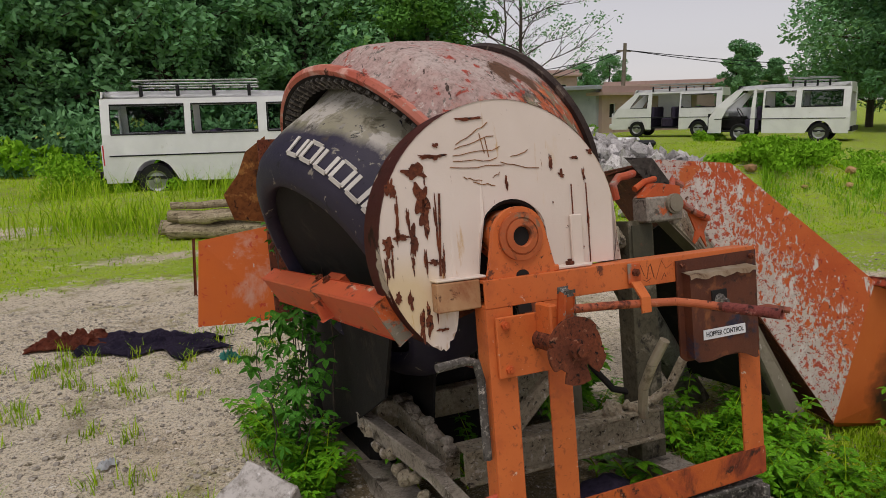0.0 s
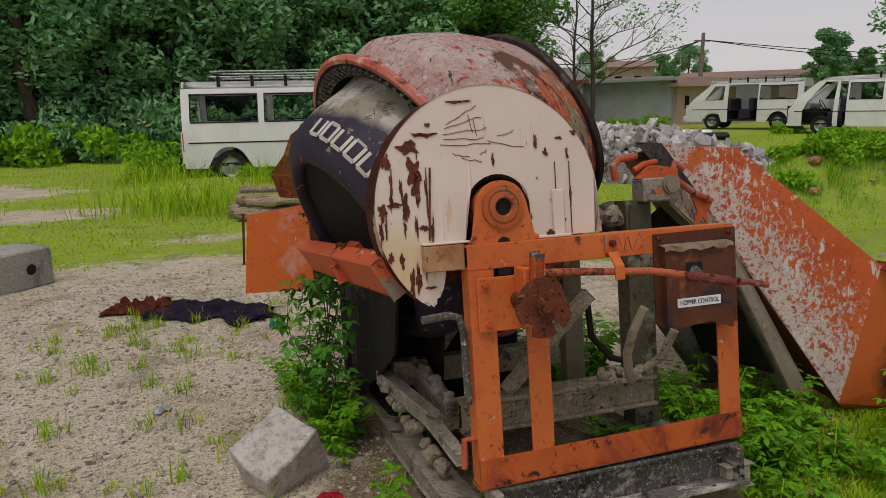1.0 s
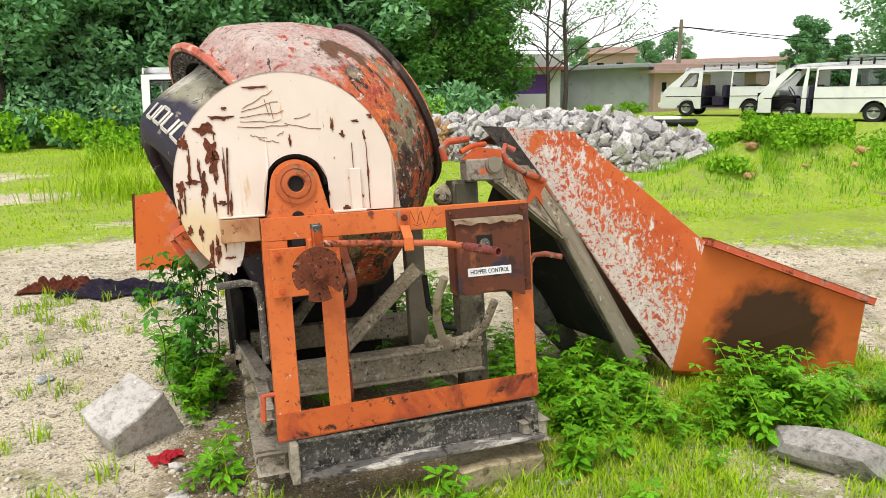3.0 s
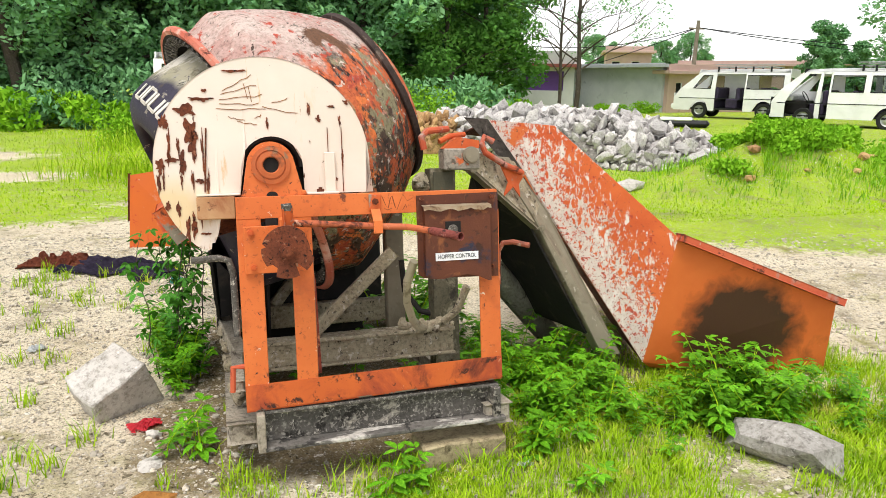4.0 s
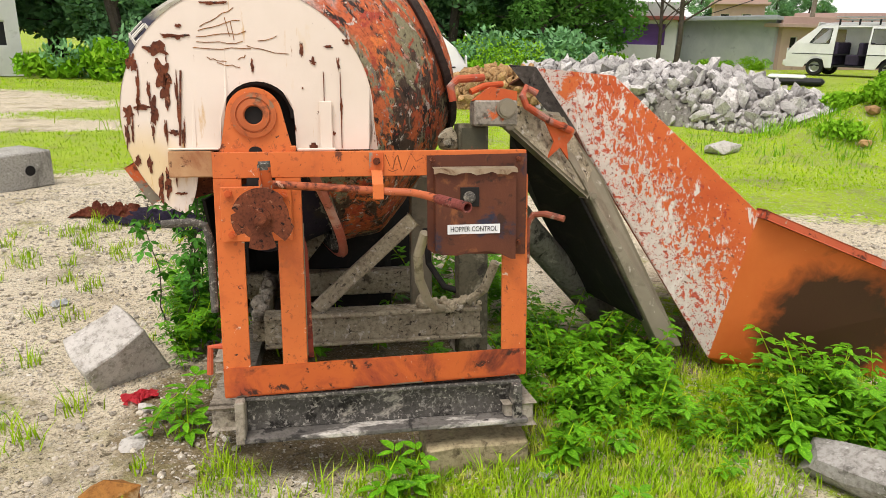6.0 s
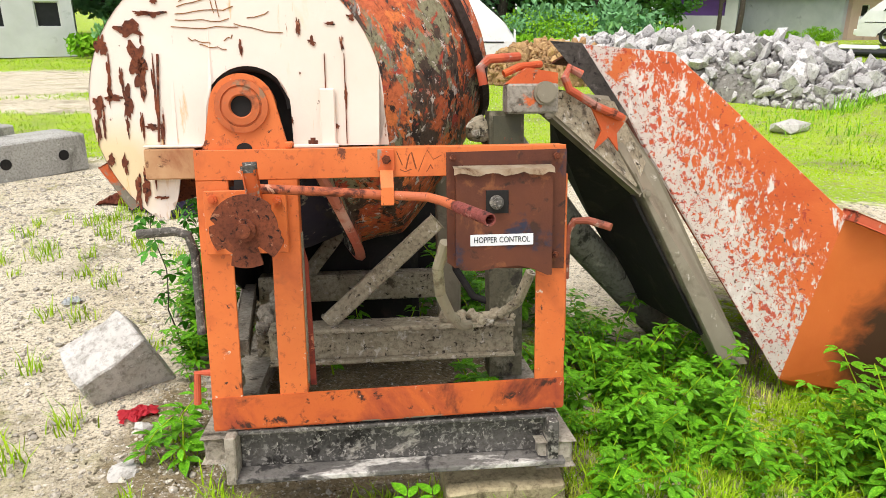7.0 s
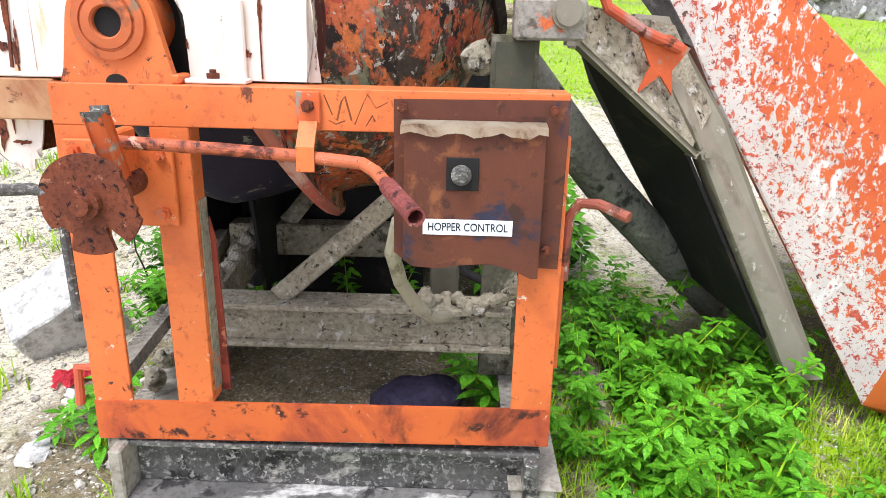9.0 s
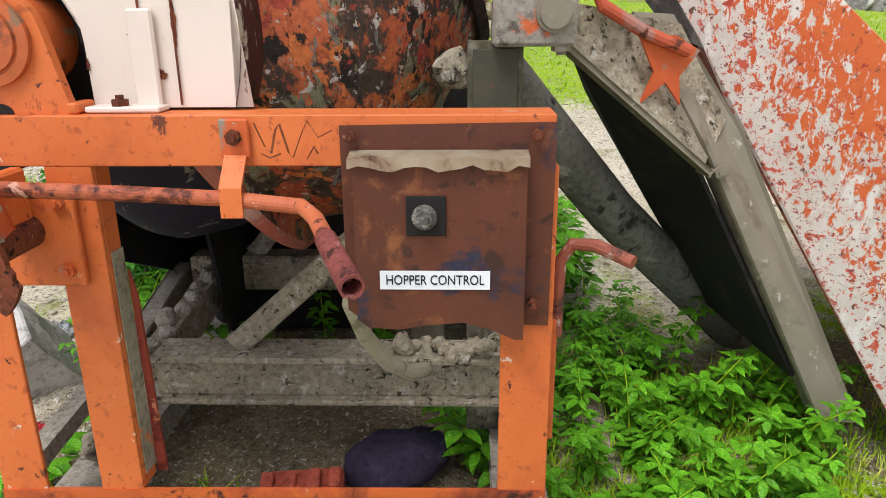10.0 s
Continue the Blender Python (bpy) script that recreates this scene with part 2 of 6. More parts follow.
ALU = surface("dull_aluminium", "b4b6b5", "989a99", 6, [], 0.4, 0.6, bump=0.05)
CLOTH_DARK = surface("dark_cloth", "322c40", "453c50", 6, [("5a4f62", 15, 0.58, 0.7)], 0.95, bump=0.3)
CLOTH_RUST = surface("brown_cloth", "8a4a34", "6b3528", 6, [("a8705a", 14, 0.58, 0.7)], 0.95, bump=0.3)
LOG = surface("weathered_log", "b3a487", "988a70", 6, [("6b5f4a", 7, 0.52, 0.62, (0.6, 6, 6)), ("cfc3a8", 16, 0.60, 0.68)], 0.9, bump=0.5)
WALL_GREY = surface("grey_plaster", "b0b4b8", "a0a5aa", 1.2, [("74787c", 2, 0.6, 0.75)], 0.9, bump=0.1)
WALL_PINK = surface("pink_plaster", "c4a9a0", "b89c94", 1.2, [("a08880", 2, 0.62, 0.75)], 0.9, bump=0.1)
WALL_WHITE = surface("white_plaster", "cfcfcf", "c0c0c0", 1.2, [("a5a5a5", 2, 0.62, 0.75)], 0.9, bump=0.1)
PURPLE = surface("purple_paint", "6d4a92", "60407f", 1.5, [], 0.8, bump=0.05)
TILE_RED = surface("red_roof", "9a5c52", "87504a", 1.5, [], 0.85, bump=0.1)
LETTER = surface("label_ink", "15161a", "1d1e22", 5, [], 0.7, bump=0.0)
LABEL = surface("white_label", "e8e8ea", "dcdcde", 9, [], 0.6, bump=0.02)
PALE_PAINT = surface("faded_white_lettering", "d6d2c8", "c5c0b5", 9, [("6a665d", 14, 0.6, 0.68)], 0.6, bump=0.05)
LITTER_RED = surface("red_plastic", "dc3f48", "c83240", 9, [], 0.5, bump=0.1)
LITTER_WHITE = surface("white_plastic", "d8dadb", "c4c8ca", 9, [], 0.5, bump=0.1)
LITTER_TEAL = surface("teal_plastic", "4aa394", "3b8f82", 9, [], 0.5, bump=0.1)
GLASS = bpy.data.materials.new("window_glass")
GLASS.use_nodes = True
gb = GLASS.node_tree.nodes["Principled BSDF"]
gb.inputs["Base Color"].default_value, gb.inputs["Roughness"].default_value = (0.55, 0.6, 0.6, 1), 0.05
gb.inputs["Transmission Weight"].default_value, gb.inputs["IOR"].default_value = 1.0, 1.1


# ---------- mesh tools ----------
def part(name, bm, material, parent=None, label="", smooth=False):
    me = bpy.data.meshes.new(name)
    bm.normal_update()
    bm.to_mesh(me)
    bm.free()
    if smooth:
        me.shade_smooth()
    me.materials.append(material)
    ob = new(name, me)
    ob.parent = parent
    if label:
        ob["label"] = label
    return ob


def thing(name, label, category, m=Matrix(), group="", kind=""):
    ob = new(name)
    ob.empty_display_size = 0.1
    ob.matrix_world = m
    return tagged(ob, label, category, group, kind)


def solid(name, bm, material, label, category, m=Matrix(), group="", kind="", smooth=False):
    ob = part(name, bm, material, smooth=smooth)
    ob.matrix_world = m
    return tagged(ob, label, category, group, kind)


def box(lo, hi, bevel=0.004, bm=None, m=None):
    bm = bm or bmesh.new()
    made = bmesh.ops.create_cube(bm, size=1.0)["verts"]
    for v in made:
        v.co = Vector([lo[k] + (v.co[k] + 0.5) * (hi[k] - lo[k]) for k in range(3)])
        if m:
            v.co = m @ v.co
    if bevel:
        edges = list({e for v in made for e in v.link_edges})
        bmesh.ops.bevel(bm, geom=edges, offset=bevel, segments=1, affect="EDGES", clamp_overlap=True)
    return bm


def bar(a, b, w, h, up=(0, 0, 1), bevel=0.004, bm=None):
    """A box of section w by h from a to b."""
    a, b = Vector(a), Vector(b)
    d = (b - a)
    length = d.length
    d.normalize()
    side = d.cross(Vector(up)).normalized()
    top = side.cross(d)
    m = Matrix(((d.x, side.x, top.x, a.x), (d.y, side.y, top.y, a.y), (d.z, side.z, top.z, a.z), (0, 0, 0, 1)))
    return box((0, -w / 2, -h / 2), (length, w / 2, h / 2), bevel, bm, m)


def plate(points, thick, bm=None, bevel=0.0):
    """A flat polygon, thickened along its normal away from it."""
    bm = bm or bmesh.new()
    pts = [Vector(p) for p in points]
    nrm = Vector((0, 0, 0))
    for i in range(len(pts)):
        nrm += pts[i].cross(pts[(i + 1) % len(pts)])
    nrm.normalize()
    a = [bm.verts.new(p) for p in pts]
    c = [bm.verts.new(p - nrm * thick) for p in pts]
    bm.faces.new(a)
    bm.faces.new(c[::-1])
    for i in range(len(pts)):
        j = (i + 1) % len(pts)
        bm.faces.new((a[j], a[i], c[i], c[j]))
    if bevel:
        bmesh.ops.bevel(bm, geom=list(bm.edges), offset=bevel, segments=1, affect="EDGES", clamp_overlap=True)
    return bm


def tube(points, r, n=10, bm=None, hollow=False, taper=None):
    """A pipe through points; taper: a radius for each point."""
    bm = bm or bmesh.new()
    pts = [Vector(p) for p in points]
    rings, side = [], None
    for i, p in enumerate(pts):
        d = (pts[min(i + 1, len(pts) - 1)] - pts[max(i - 1, 0)]).normalized()
        if side is None:
            side = d.orthogonal().normalized()
        side = (side - d * side.dot(d)).normalized()
        other = d.cross(side)
        rr = taper[i] if taper else r
        rings.append([bm.verts.new(p + rr * (math.cos(2 * math.pi * k / n) * side + math.sin(2 * math.pi * k / n) * other)) for k in range(n)])
    for a, b in zip(rings, rings[1:]):
        for k in range(n):
            bm.faces.new((a[k], a[(k + 1) % n], b[(k + 1) % n], b[k]))
    if hollow:
        for ring, p, nxt in ((rings[0], pts[0], pts[1]), (rings[-1], pts[-1], pts[-2])):
            d = (nxt - p).normalized()
            inner = [bm.verts.new(p + (v.co - p) * 0.78) for v in ring]
            deep = [bm.verts.new(v.co + d * r * 2.5) for v in inner]
            for k in range(n):
                j = (k + 1) % n
                bm.faces.new((ring[k], ring[j], inner[j], inner[k]))
                bm.faces.new((inner[k], inner[j], deep[j], deep[k]))
            bm.faces.new(deep)
    else:
        bm.faces.new(rings[0][::-1])
        bm.faces.new(rings[-1])
    bmesh.ops.recalc_face_normals(bm, faces=list(bm.faces))
    return bm


def revolve(profile, m, n=64, bm=None, wobble=0.0, seed=0.0):
    """A shell turned about local z from (radius, height) pairs, moved by m."""
    bm = bm or bmesh.new()
    rings = []
    for r, h in profile:
        ring = []
        for k in range(n):
            a = 2 * math.pi * k / n
            rr = r
            if wobble and r > 0.01:
                rr += wobble * noise.noise((math.cos(a) * 2.2 + seed, math.sin(a) * 2.2, h * 5))
            ring.append(bm.verts.new(m @ Vector((rr * math.cos(a), rr * math.sin(a), h))))
        rings.append(ring)
    for a, b in zip(rings, rings[1:]):
        for k in range(n):
            bm.faces.new((a[k], a[(k + 1) % n], b[(k + 1) % n], b[k]))
    return bm


def disc(c, axis, r, thick, n=24, bm=None, bevel=0.0):
    c, axis = Vector(c), Vector(axis).normalized()
    bm = bm or bmesh.new()
    s = axis.orthogonal().normalized()
    o = axis.cross(s)
    a = [bm.verts.new(c + r * (math.cos(2 * math.pi * k / n) * s + math.sin(2 * math.pi * k / n) * o)) for k in range(n)]
    b = [bm.verts.new(v.co + axis * thick) for v in a]
    bm.faces.new(a[::-1])
    bm.faces.new(b)
    for k in range(n):
        j = (k + 1) % n
        bm.faces.new((a[k], a[j], b[j], b[k]))
    return bm


def bolt(c, axis=(0, -1, 0), r=0.011, bm=None):
    bm = disc(c, axis, r, 0.009, 6, bm)
    c2 = Vector(c) + Vector(axis).normalized() * 0.009
    return disc(c2, axis, r * 0.5, 0.006, 8, bm)


def stone(size, seed, rough=0.22, cuts=2, squash=(1, 1, 1)):
    """An angular stone round the origin."""
    bm = bmesh.new()
    rnd = random.Random(seed)
    bmesh.ops.create_icosphere(bm, subdivisions=1, radius=1.0)
    for v in bm.verts:
        v.co *= 1 + rough * rnd.uniform(-1, 1)
    for _ in range(cuts):
        nrm = Vector((rnd.uniform(-1, 1), rnd.uniform(-1, 1), rnd.uniform(-0.6, 1))).normalized()
        for v in bm.verts:
            d = v.co.dot(nrm) - 0.62
            if d > 0:
                v.co -= nrm * d
    for v in bm.verts:
        v.co = Vector((v.co[k] * size * squash[k] for k in range(3)))
    return bm


def lump(size, seed):
    """A rounded crusty lump of old concrete."""
    bm = stone(size, seed, 0.3)
    bmesh.ops.subdivide_edges(bm, edges=list(bm.edges), cuts=2, use_grid_fill=True, smooth=0.6)
    for v in bm.verts:
        v.co += size * 0.16 * Vector((noise.noise(v.co * 4 / size), noise.noise(v.co * 4 / size + Vector((9, 0, 0))), noise.noise(v.co * 4 / size + Vector((0, 9, 0)))))
    return bm


# ---------- concrete mixer ----------
LEAN_BACK = pose(0, 0, 0.10, -8.0, 0, 0)
mixer = thing("concrete_mixer", "derelict orange tilting-drum concrete mixer with peeling paint, propped on a stone", "concrete mixer", LEAN_BACK)


def channel(x0, x1, z0, z1, depth, y=0.0, t=0.008):
    """A steel C-channel with its web towards -y, between two corners in the xz plane, longer side along."""
    flat = x1 - x0 > z1 - z0
    a0, a1 = (z0, z1) if flat else (x0, x1)
    section = [(y, a0), (y + depth, a0), (y + depth, a0 + t), (y + t, a0 + t), (y + t, a1 - t), (y + depth, a1 - t), (y + depth, a1), (y, a1)]
    bm = bmesh.new()
    ends = []
    for e in ((x0, x1) if flat else (z0, z1)):
        ends.append([bm.verts.new((e, yy, q) if flat else (q, yy, e)) for yy, q in section])
    n = len(section)
    for k in range(n):
        bm.faces.new((ends[0][k], ends[0][(k + 1) % n], ends[1][(k + 1) % n], ends[1][k]))
    bm.faces.new(ends[0][::-1])
    bm.faces.new(ends[1])
    bmesh.ops.recalc_face_normals(bm, faces=list(bm.faces))
    bmesh.ops.bevel(bm, geom=list(bm.edges), offset=0.0015, segments=1, affect="EDGES", clamp_overlap=True)
    return bm


def angle_post(x0, x1, z0, z1, side, depth=0.062, t=0.008):
    """An angle iron: a front plate and one flange to the rear, on the side given (-1 or 1)."""
    bm = box((x0, 0.001, z0), (x1, 0.001 + t, z1), 0.0015)
    a = x0 if side < 0 else x1 - t
    return box((a, 0.001 + t, z0), (a + t, 0.001 + depth, z1), 0.0015, bm)


part("top_beam", channel(0.0, 0.874, 0.772, 0.842, 0.075), ORANGE, mixer, "orange channel beam with scratched paint")
part("left_post", angle_post(0.0, 0.074, 0.162, 0.772, -1), ORANGE, mixer)
part("middle_post", angle_post(0.164, 0.232, 0.240, 0.772, 1, 0.05), ORANGE, mixer)
part("primer_strip", box((0.2322, 0.016, 0.262), (0.2345, 0.050, 0.640), 0.0), surface("grey_primer", "a39b86", "8a8270", 9, [("c8703c", 8, 0.57, 0.61), ("6a6254", 20, 0.58, 0.64)], 0.8, bump=0.3), mixer, "strip of bare grey-green primer")
part("post_flange", plate([(0.2345, 0.052, 0.243), (0.250, 0.052, 0.243), (0.243, 0.052, 0.56), (0.2345, 0.052, 0.60)], 0.007), surface("red_primer", "96402e", "803326", 7, [("6b2c22", 14, 0.58, 0.64), ("c77a5a", 26, 0.62, 0.66)], 0.65, bump=0.2), mixer, "flange in faded red primer")
part("right_post", angle_post(0.804, 0.880, 0.170, 0.772, 1), ORANGE, mixer)
part("bottom_beam", plate([(0.0, -0.002, 0.158), (0.880, -0.002, 0.172), (0.880, -0.002, 0.250), (0.0, -0.002, 0.240)], 0.008), surface("burnt_orange_beam", "c9642c", "b5512a", 4, [("8a3a28", 4, 0.48, 0.64), ("55281f", 6, 0.55, 0.66), ("3f241c", 16, 0.58, 0.64), ("c89a80", 34, 0.65, 0.68)], 0.6, bump=0.18), mixer, "lower beam with paint worn to red primer")
part("bottom_flange", plate([(0.0, 0.008, 0.158), (0.0, 0.075, 0.158), (0.880, 0.075, 0.172), (0.880, 0.008, 0.172)], -0.008), ORANGE_WORN, mixer)
scrawl = surface("scraped_brown", "8a4a28", "6b3a22", 20, [("b8683a", 30, 0.58, 0.64)], 0.8, bump=0.1)
for k, pts in enumerate(([(0.465, 0.832), (0.478, 0.800), (0.486, 0.790), (0.494, 0.822), (0.500, 0.830), (0.510, 0.792), (0.516, 0.784), (0.530, 0.818), (0.538, 0.834), (0.552, 0.812), (0.572, 0.822)], [(0.472, 0.790), (0.484, 0.784), (0.500, 0.790)], [(0.535, 0.782), (0.546, 0.800), (0.550, 0.790)])):
    part("scratch", tube([(x, 0.0016, z + 0.002 * noise.noise((q, k, 2))) for q, (x, z) in enumerate(pts)], 0.003, 5, taper=[0.0022 + 0.0014 * abs(noise.noise((q * 1.3, k, 5))) for q in range(len(pts))]), scrawl, mixer)
# base beams
part("base_beam_web", box((0.055, 0.03, 0.040), (0.868, 0.038, 0.138), 0.002), DARK_STEEL, mixer, "dark grimy base beam caked with old concrete")
part("base_beam_foot", box((0.03, -0.035, 0.025), (0.88, 0.05, 0.040), 0.003), surface("worn_beam_lip", "7d7872", "5f5b57", 7, [("c9c3bb", 9, 0.58, 0.64, (0.5, 1, 1)), ("3a3735", 16, 0.57, 0.63)], 0.8, bump=0.4), mixer)
part("base_beam_head", box((0.055, 0.0, 0.138), (0.868, 0.07, 0.150), 0.003), DARK_STEEL, mixer)
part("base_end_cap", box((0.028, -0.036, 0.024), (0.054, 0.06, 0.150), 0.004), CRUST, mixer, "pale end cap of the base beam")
part("base_end_plate", box((0.835, -0.03, 0.03), (0.862, 0.03, 0.145), 0.002), DARK_STEEL, mixer)
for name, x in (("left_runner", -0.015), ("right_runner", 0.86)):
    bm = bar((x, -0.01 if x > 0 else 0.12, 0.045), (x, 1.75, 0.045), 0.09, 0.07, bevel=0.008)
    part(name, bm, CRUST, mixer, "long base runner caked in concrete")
# inner cross beams
part("inner_beam_web", box((0.085, 0.395, 0.190), (0.83, 0.403, 0.275), 0.002), CONCRETED, mixer, "inner cross beam crusted with concrete")
part("inner_beam_head", box((0.085, 0.37, 0.275), (0.83, 0.47, 0.290), 0.003), CONCRETED, mixer)
part("inner_beam_foot", box((0.085, 0.37, 0.178), (0.83, 0.44, 0.190), 0.003), CONCRETED, mixer)
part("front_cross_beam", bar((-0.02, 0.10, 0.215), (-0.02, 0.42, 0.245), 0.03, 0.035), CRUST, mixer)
RIB = ((0.065, 0.44, 0.235), (0.075, 0.90, 0.285))
part("left_rib", bar(RIB[0], RIB[1], 0.04, 0.09), CONCRETED, mixer, "rib thickly crusted with old concrete")
for i in range(9):
    bm = lump(random.Random(50 + i).uniform(0.018, 0.028), 90 + i)
    bmesh.ops.translate(bm, verts=bm.verts, vec=Vector(RIB[0]).lerp(Vector(RIB[1]), i / 8) + Vector((0.012 * math.sin(i * 2.1), 0, 0.045)))
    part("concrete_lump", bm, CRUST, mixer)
part("rear_cross_beam", box((-0.02, 0.90, 0.235), (0.72, 0.98, 0.335), 0.006), CONCRETED, mixer)
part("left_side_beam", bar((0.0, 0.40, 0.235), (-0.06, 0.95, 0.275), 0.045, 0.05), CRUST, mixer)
part("diagonal_brace", bar((0.26, 0.43, 0.295), (0.60, 0.43, 0.60), 0.05, 0.035, (0, 1, 0)), CONCRETED, mixer, "diagonal angle-iron brace crusted with concrete")
part("rear_brace", bar((0.16, 0.95, 0.335), (0.45, 0.95, 0.70), 0.05, 0.05, (0, 1, 0)), CONCRETED, mixer)
part("rear_post", box((0.62, 0.66, 0.18), (0.70, 0.72, 0.90), 0.006), STEEL, mixer)
# Black sheets and box added to hold the shade under the drum.
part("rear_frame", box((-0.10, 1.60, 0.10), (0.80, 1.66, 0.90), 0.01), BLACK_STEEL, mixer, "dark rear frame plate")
part("engine_housing", box((-0.02, 1.02, 0.05), (0.58, 1.50, 0.60), 0.03), BLACK_STEEL, mixer, "unseen black engine housing, closing the dark space under the drum")
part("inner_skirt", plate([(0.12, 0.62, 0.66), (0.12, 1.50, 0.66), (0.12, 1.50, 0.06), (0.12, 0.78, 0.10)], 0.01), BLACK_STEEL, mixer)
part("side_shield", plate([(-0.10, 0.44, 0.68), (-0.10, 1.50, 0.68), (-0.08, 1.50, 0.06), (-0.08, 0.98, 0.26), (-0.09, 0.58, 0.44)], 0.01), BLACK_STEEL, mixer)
# rear hopper post and pin bracket
part("hopper_post", channel(0.756, 0.860, 0.10, 0.925, 0.08, 0.41), surface("mossy_post", "655f4c", "4d4a3c", 6, [("8a8270", 9, 0.56, 0.64), ("35312a", 16, 0.57, 0.64)], 0.85, bump=0.35), mixer, "post with peeling orange and green-grey paint")
part("post_paint", box((0.766, 0.404, 0.80), (0.850, 0.408, 0.91), 0.001), surface("post_green_red", "55513e", "444236", 9, [("b5402f", 8, 0.60, 0.64), ("c96030", 5, 0.62, 0.66)], 0.7, bump=0.2), mixer)
bm = box((0.800, 0.36, 0.915), (0.950, 0.44, 1.000), 0.006)
part("pin_bracket", bm, PIN_PAINT, mixer, "pivot bracket half bare grey metal, half orange")
part("bracket_top", plate([(0.80, 0.37, 1.0), (0.95, 0.37, 1.0), (0.95, 0.37, 1.03), (0.86, 0.37, 1.045)], 0.06), ORANGE_WORN, mixer)
bm = disc((0.909, 0.36, 0.972), (0, -1, 0), 0.034, 0.012, 20)
disc((0.909, 0.348, 0.972), (0, -1, 0), 0.027, 0.006, 20, bm)
part("pivot_pin", bm, STEEL, mixer, "round grey pivot pin")
part("bracket_bolt", bolt((0.925, 0.38, 0.915), (0, 0, -1), 0.018), STEEL, mixer)
part("oil_pipe", tube([(0.745, 0.45, 1.00), (0.735, 0.45, 1.05), (0.76, 0.45, 1.075), (0.80, 0.46, 1.078), (0.86, 0.5, 1.085)], 0.014), RED_WORN, mixer, "bent orange pipe end")
part("oil_pipe", tube([(0.80, 0.42, 1.03), (0.85, 0.43, 1.052), (0.92, 0.46, 1.06)], 0.011), ORANGE_WORN, mixer)
bm = lump(0.045, 3)
bmesh.ops.translate(bm, verts=bm.verts, vec=(0.735, 0.46, 0.87))
part("concrete_lump", bm, CONCRETED, mixer)

# bearing bracket with flange
HX, HZ = 0.114, 0.940
arc = [(HX + 0.074 * math.cos(a), HZ + 0.074 * math.sin(a)) for a in [radians(12 + 156 * k / 14) for k in range(15)]]
outline = [(0.018, 0.842), (0.216, 0.842), (0.208, 0.865)] + arc + [(0.026, 0.865)]
bm = plate([(x, 0.012, z) for x, z in outline], 0.018)
part("bearing_bracket", bm, ORANGE, mixer, "orange A-shaped bearing bracket")
ring_m = Matrix.Translation((HX, 0.012, HZ)) @ Matrix.Rotation(radians(90), 4, "X")
bm = revolve([(0.060, 0.0), (0.060, 0.010), (0.047, 0.012), (0.046, 0.009), (0.043, 0.009), (0.042, 0.014), (0.027, 0.016), (0.024, 0.012), (0.024, -0.06), (0.0, -0.06)], ring_m, 40)
part("bearing_flange", bm, surface("grimy_orange_casting", "c4683a", "a9552f", 9, [("5b3828", 12, 0.54, 0.64), ("8d6a50", 26, 0.58, 0.64)], 0.65, bump=0.2, bump_scale=120), mixer, "round bearing flange with open bore", smooth=False)
part("bearing_bore", disc((HX, 0.0115, HZ), (0, -1, 0), 0.0245, 0.003, 24), BLACK_STEEL, mixer)
part("bearing_housing", revolve([(0.066, -0.03), (0.066, -0.14), (0.0, -0.14)], ring_m, 32), ORANGE_WORN, mixer)
part("bracket_foot", box((0.205, 0.01, 0.842), (0.222, 0.06, 0.858), 0.003), ORANGE, mixer)
part("bracket_hole", plate([(0.114 - 0.018 * math.cos(radians(18 * k)), 0.0105, 0.843 + 0.014 * math.sin(radians(18 * k))) for k in range(11)], -0.002), BLACK_STEEL, mixer)

# white gear guard: face with an arch cut out, rim, and lower skirt
GX, GZ, GR = 0.102, 0.945, 0.338


def guard_outline():
    out = []
    for k in range(0, 49):
        a = radians(-17 + k * (228 + 17) / 48)
        out.append((GX + GR * math.cos(a), GZ + GR * math.sin(a)))
    return out


edge = guard_outline()
arch = [(HX + 0.008 + 0.098 * math.cos(a), 0.935 + 0.098 * math.sin(a)) for a in [radians(k * 180 / 16) for k in range(17)]]
loop = edge + [(-0.118, 0.690), (-0.110, 0.694), (-0.100, 0.678), (-0.093, 0.683), (-0.088, 0.675), (-0.078, 0.682), (-0.076, 0.698), (-0.066, 0.701), (-0.068, 0.716), (-0.057, 0.722), (-0.060, 0.735), (-0.052, 0.741), (-0.054, 0.758), (-0.046, 0.775), (-0.046, 0.846)] + [(0.018, 0.846)] + arch[::-1] + [(0.222, 0.846), (0.45, 0.846)]
bm = bmesh.new()
front = [bm.verts.new((x, 0.058, z)) for x, z in loop]
f = bm.faces.new(front)
bmesh.ops.triangulate(bm, faces=[f])
bmesh.ops.solidify(bm, geom=list(bm.faces), thickness=0.004)
part("guard_face", bm, WHITE, mixer, "cream-white gear guard, chipped to brown rust")
bm = bmesh.new()
rim0 = [bm.verts.new((x, 0.056, z)) for x, z in edge]
rim1 = [bm.verts.new((GX + (x - GX) * 1.0, 0.175, GZ + (z - GZ) * 1.0)) for x, z in edge]
for k in range(len(edge) - 1):
    bm.faces.new((rim0[k], rim0[k + 1], rim1[k + 1], rim1[k]))
bmesh.ops.solidify(bm, geom=list(bm.faces), thickness=0.005)
part("guard_rim", bm, surface("rusted_white_rim", "6b362e", "5a2c26", 3, [("eadcc6", 5.0, 0.55, 0.57), ("3d221a", 12, 0.6, 0.66)], 0.6, bump=0.12), mixer, "guard rim rusted dark red-brown")
bm = bmesh.new()
rear = [bm.verts.new((x, 0.172, z)) for x, z in edge]
bm.faces.new(rear)
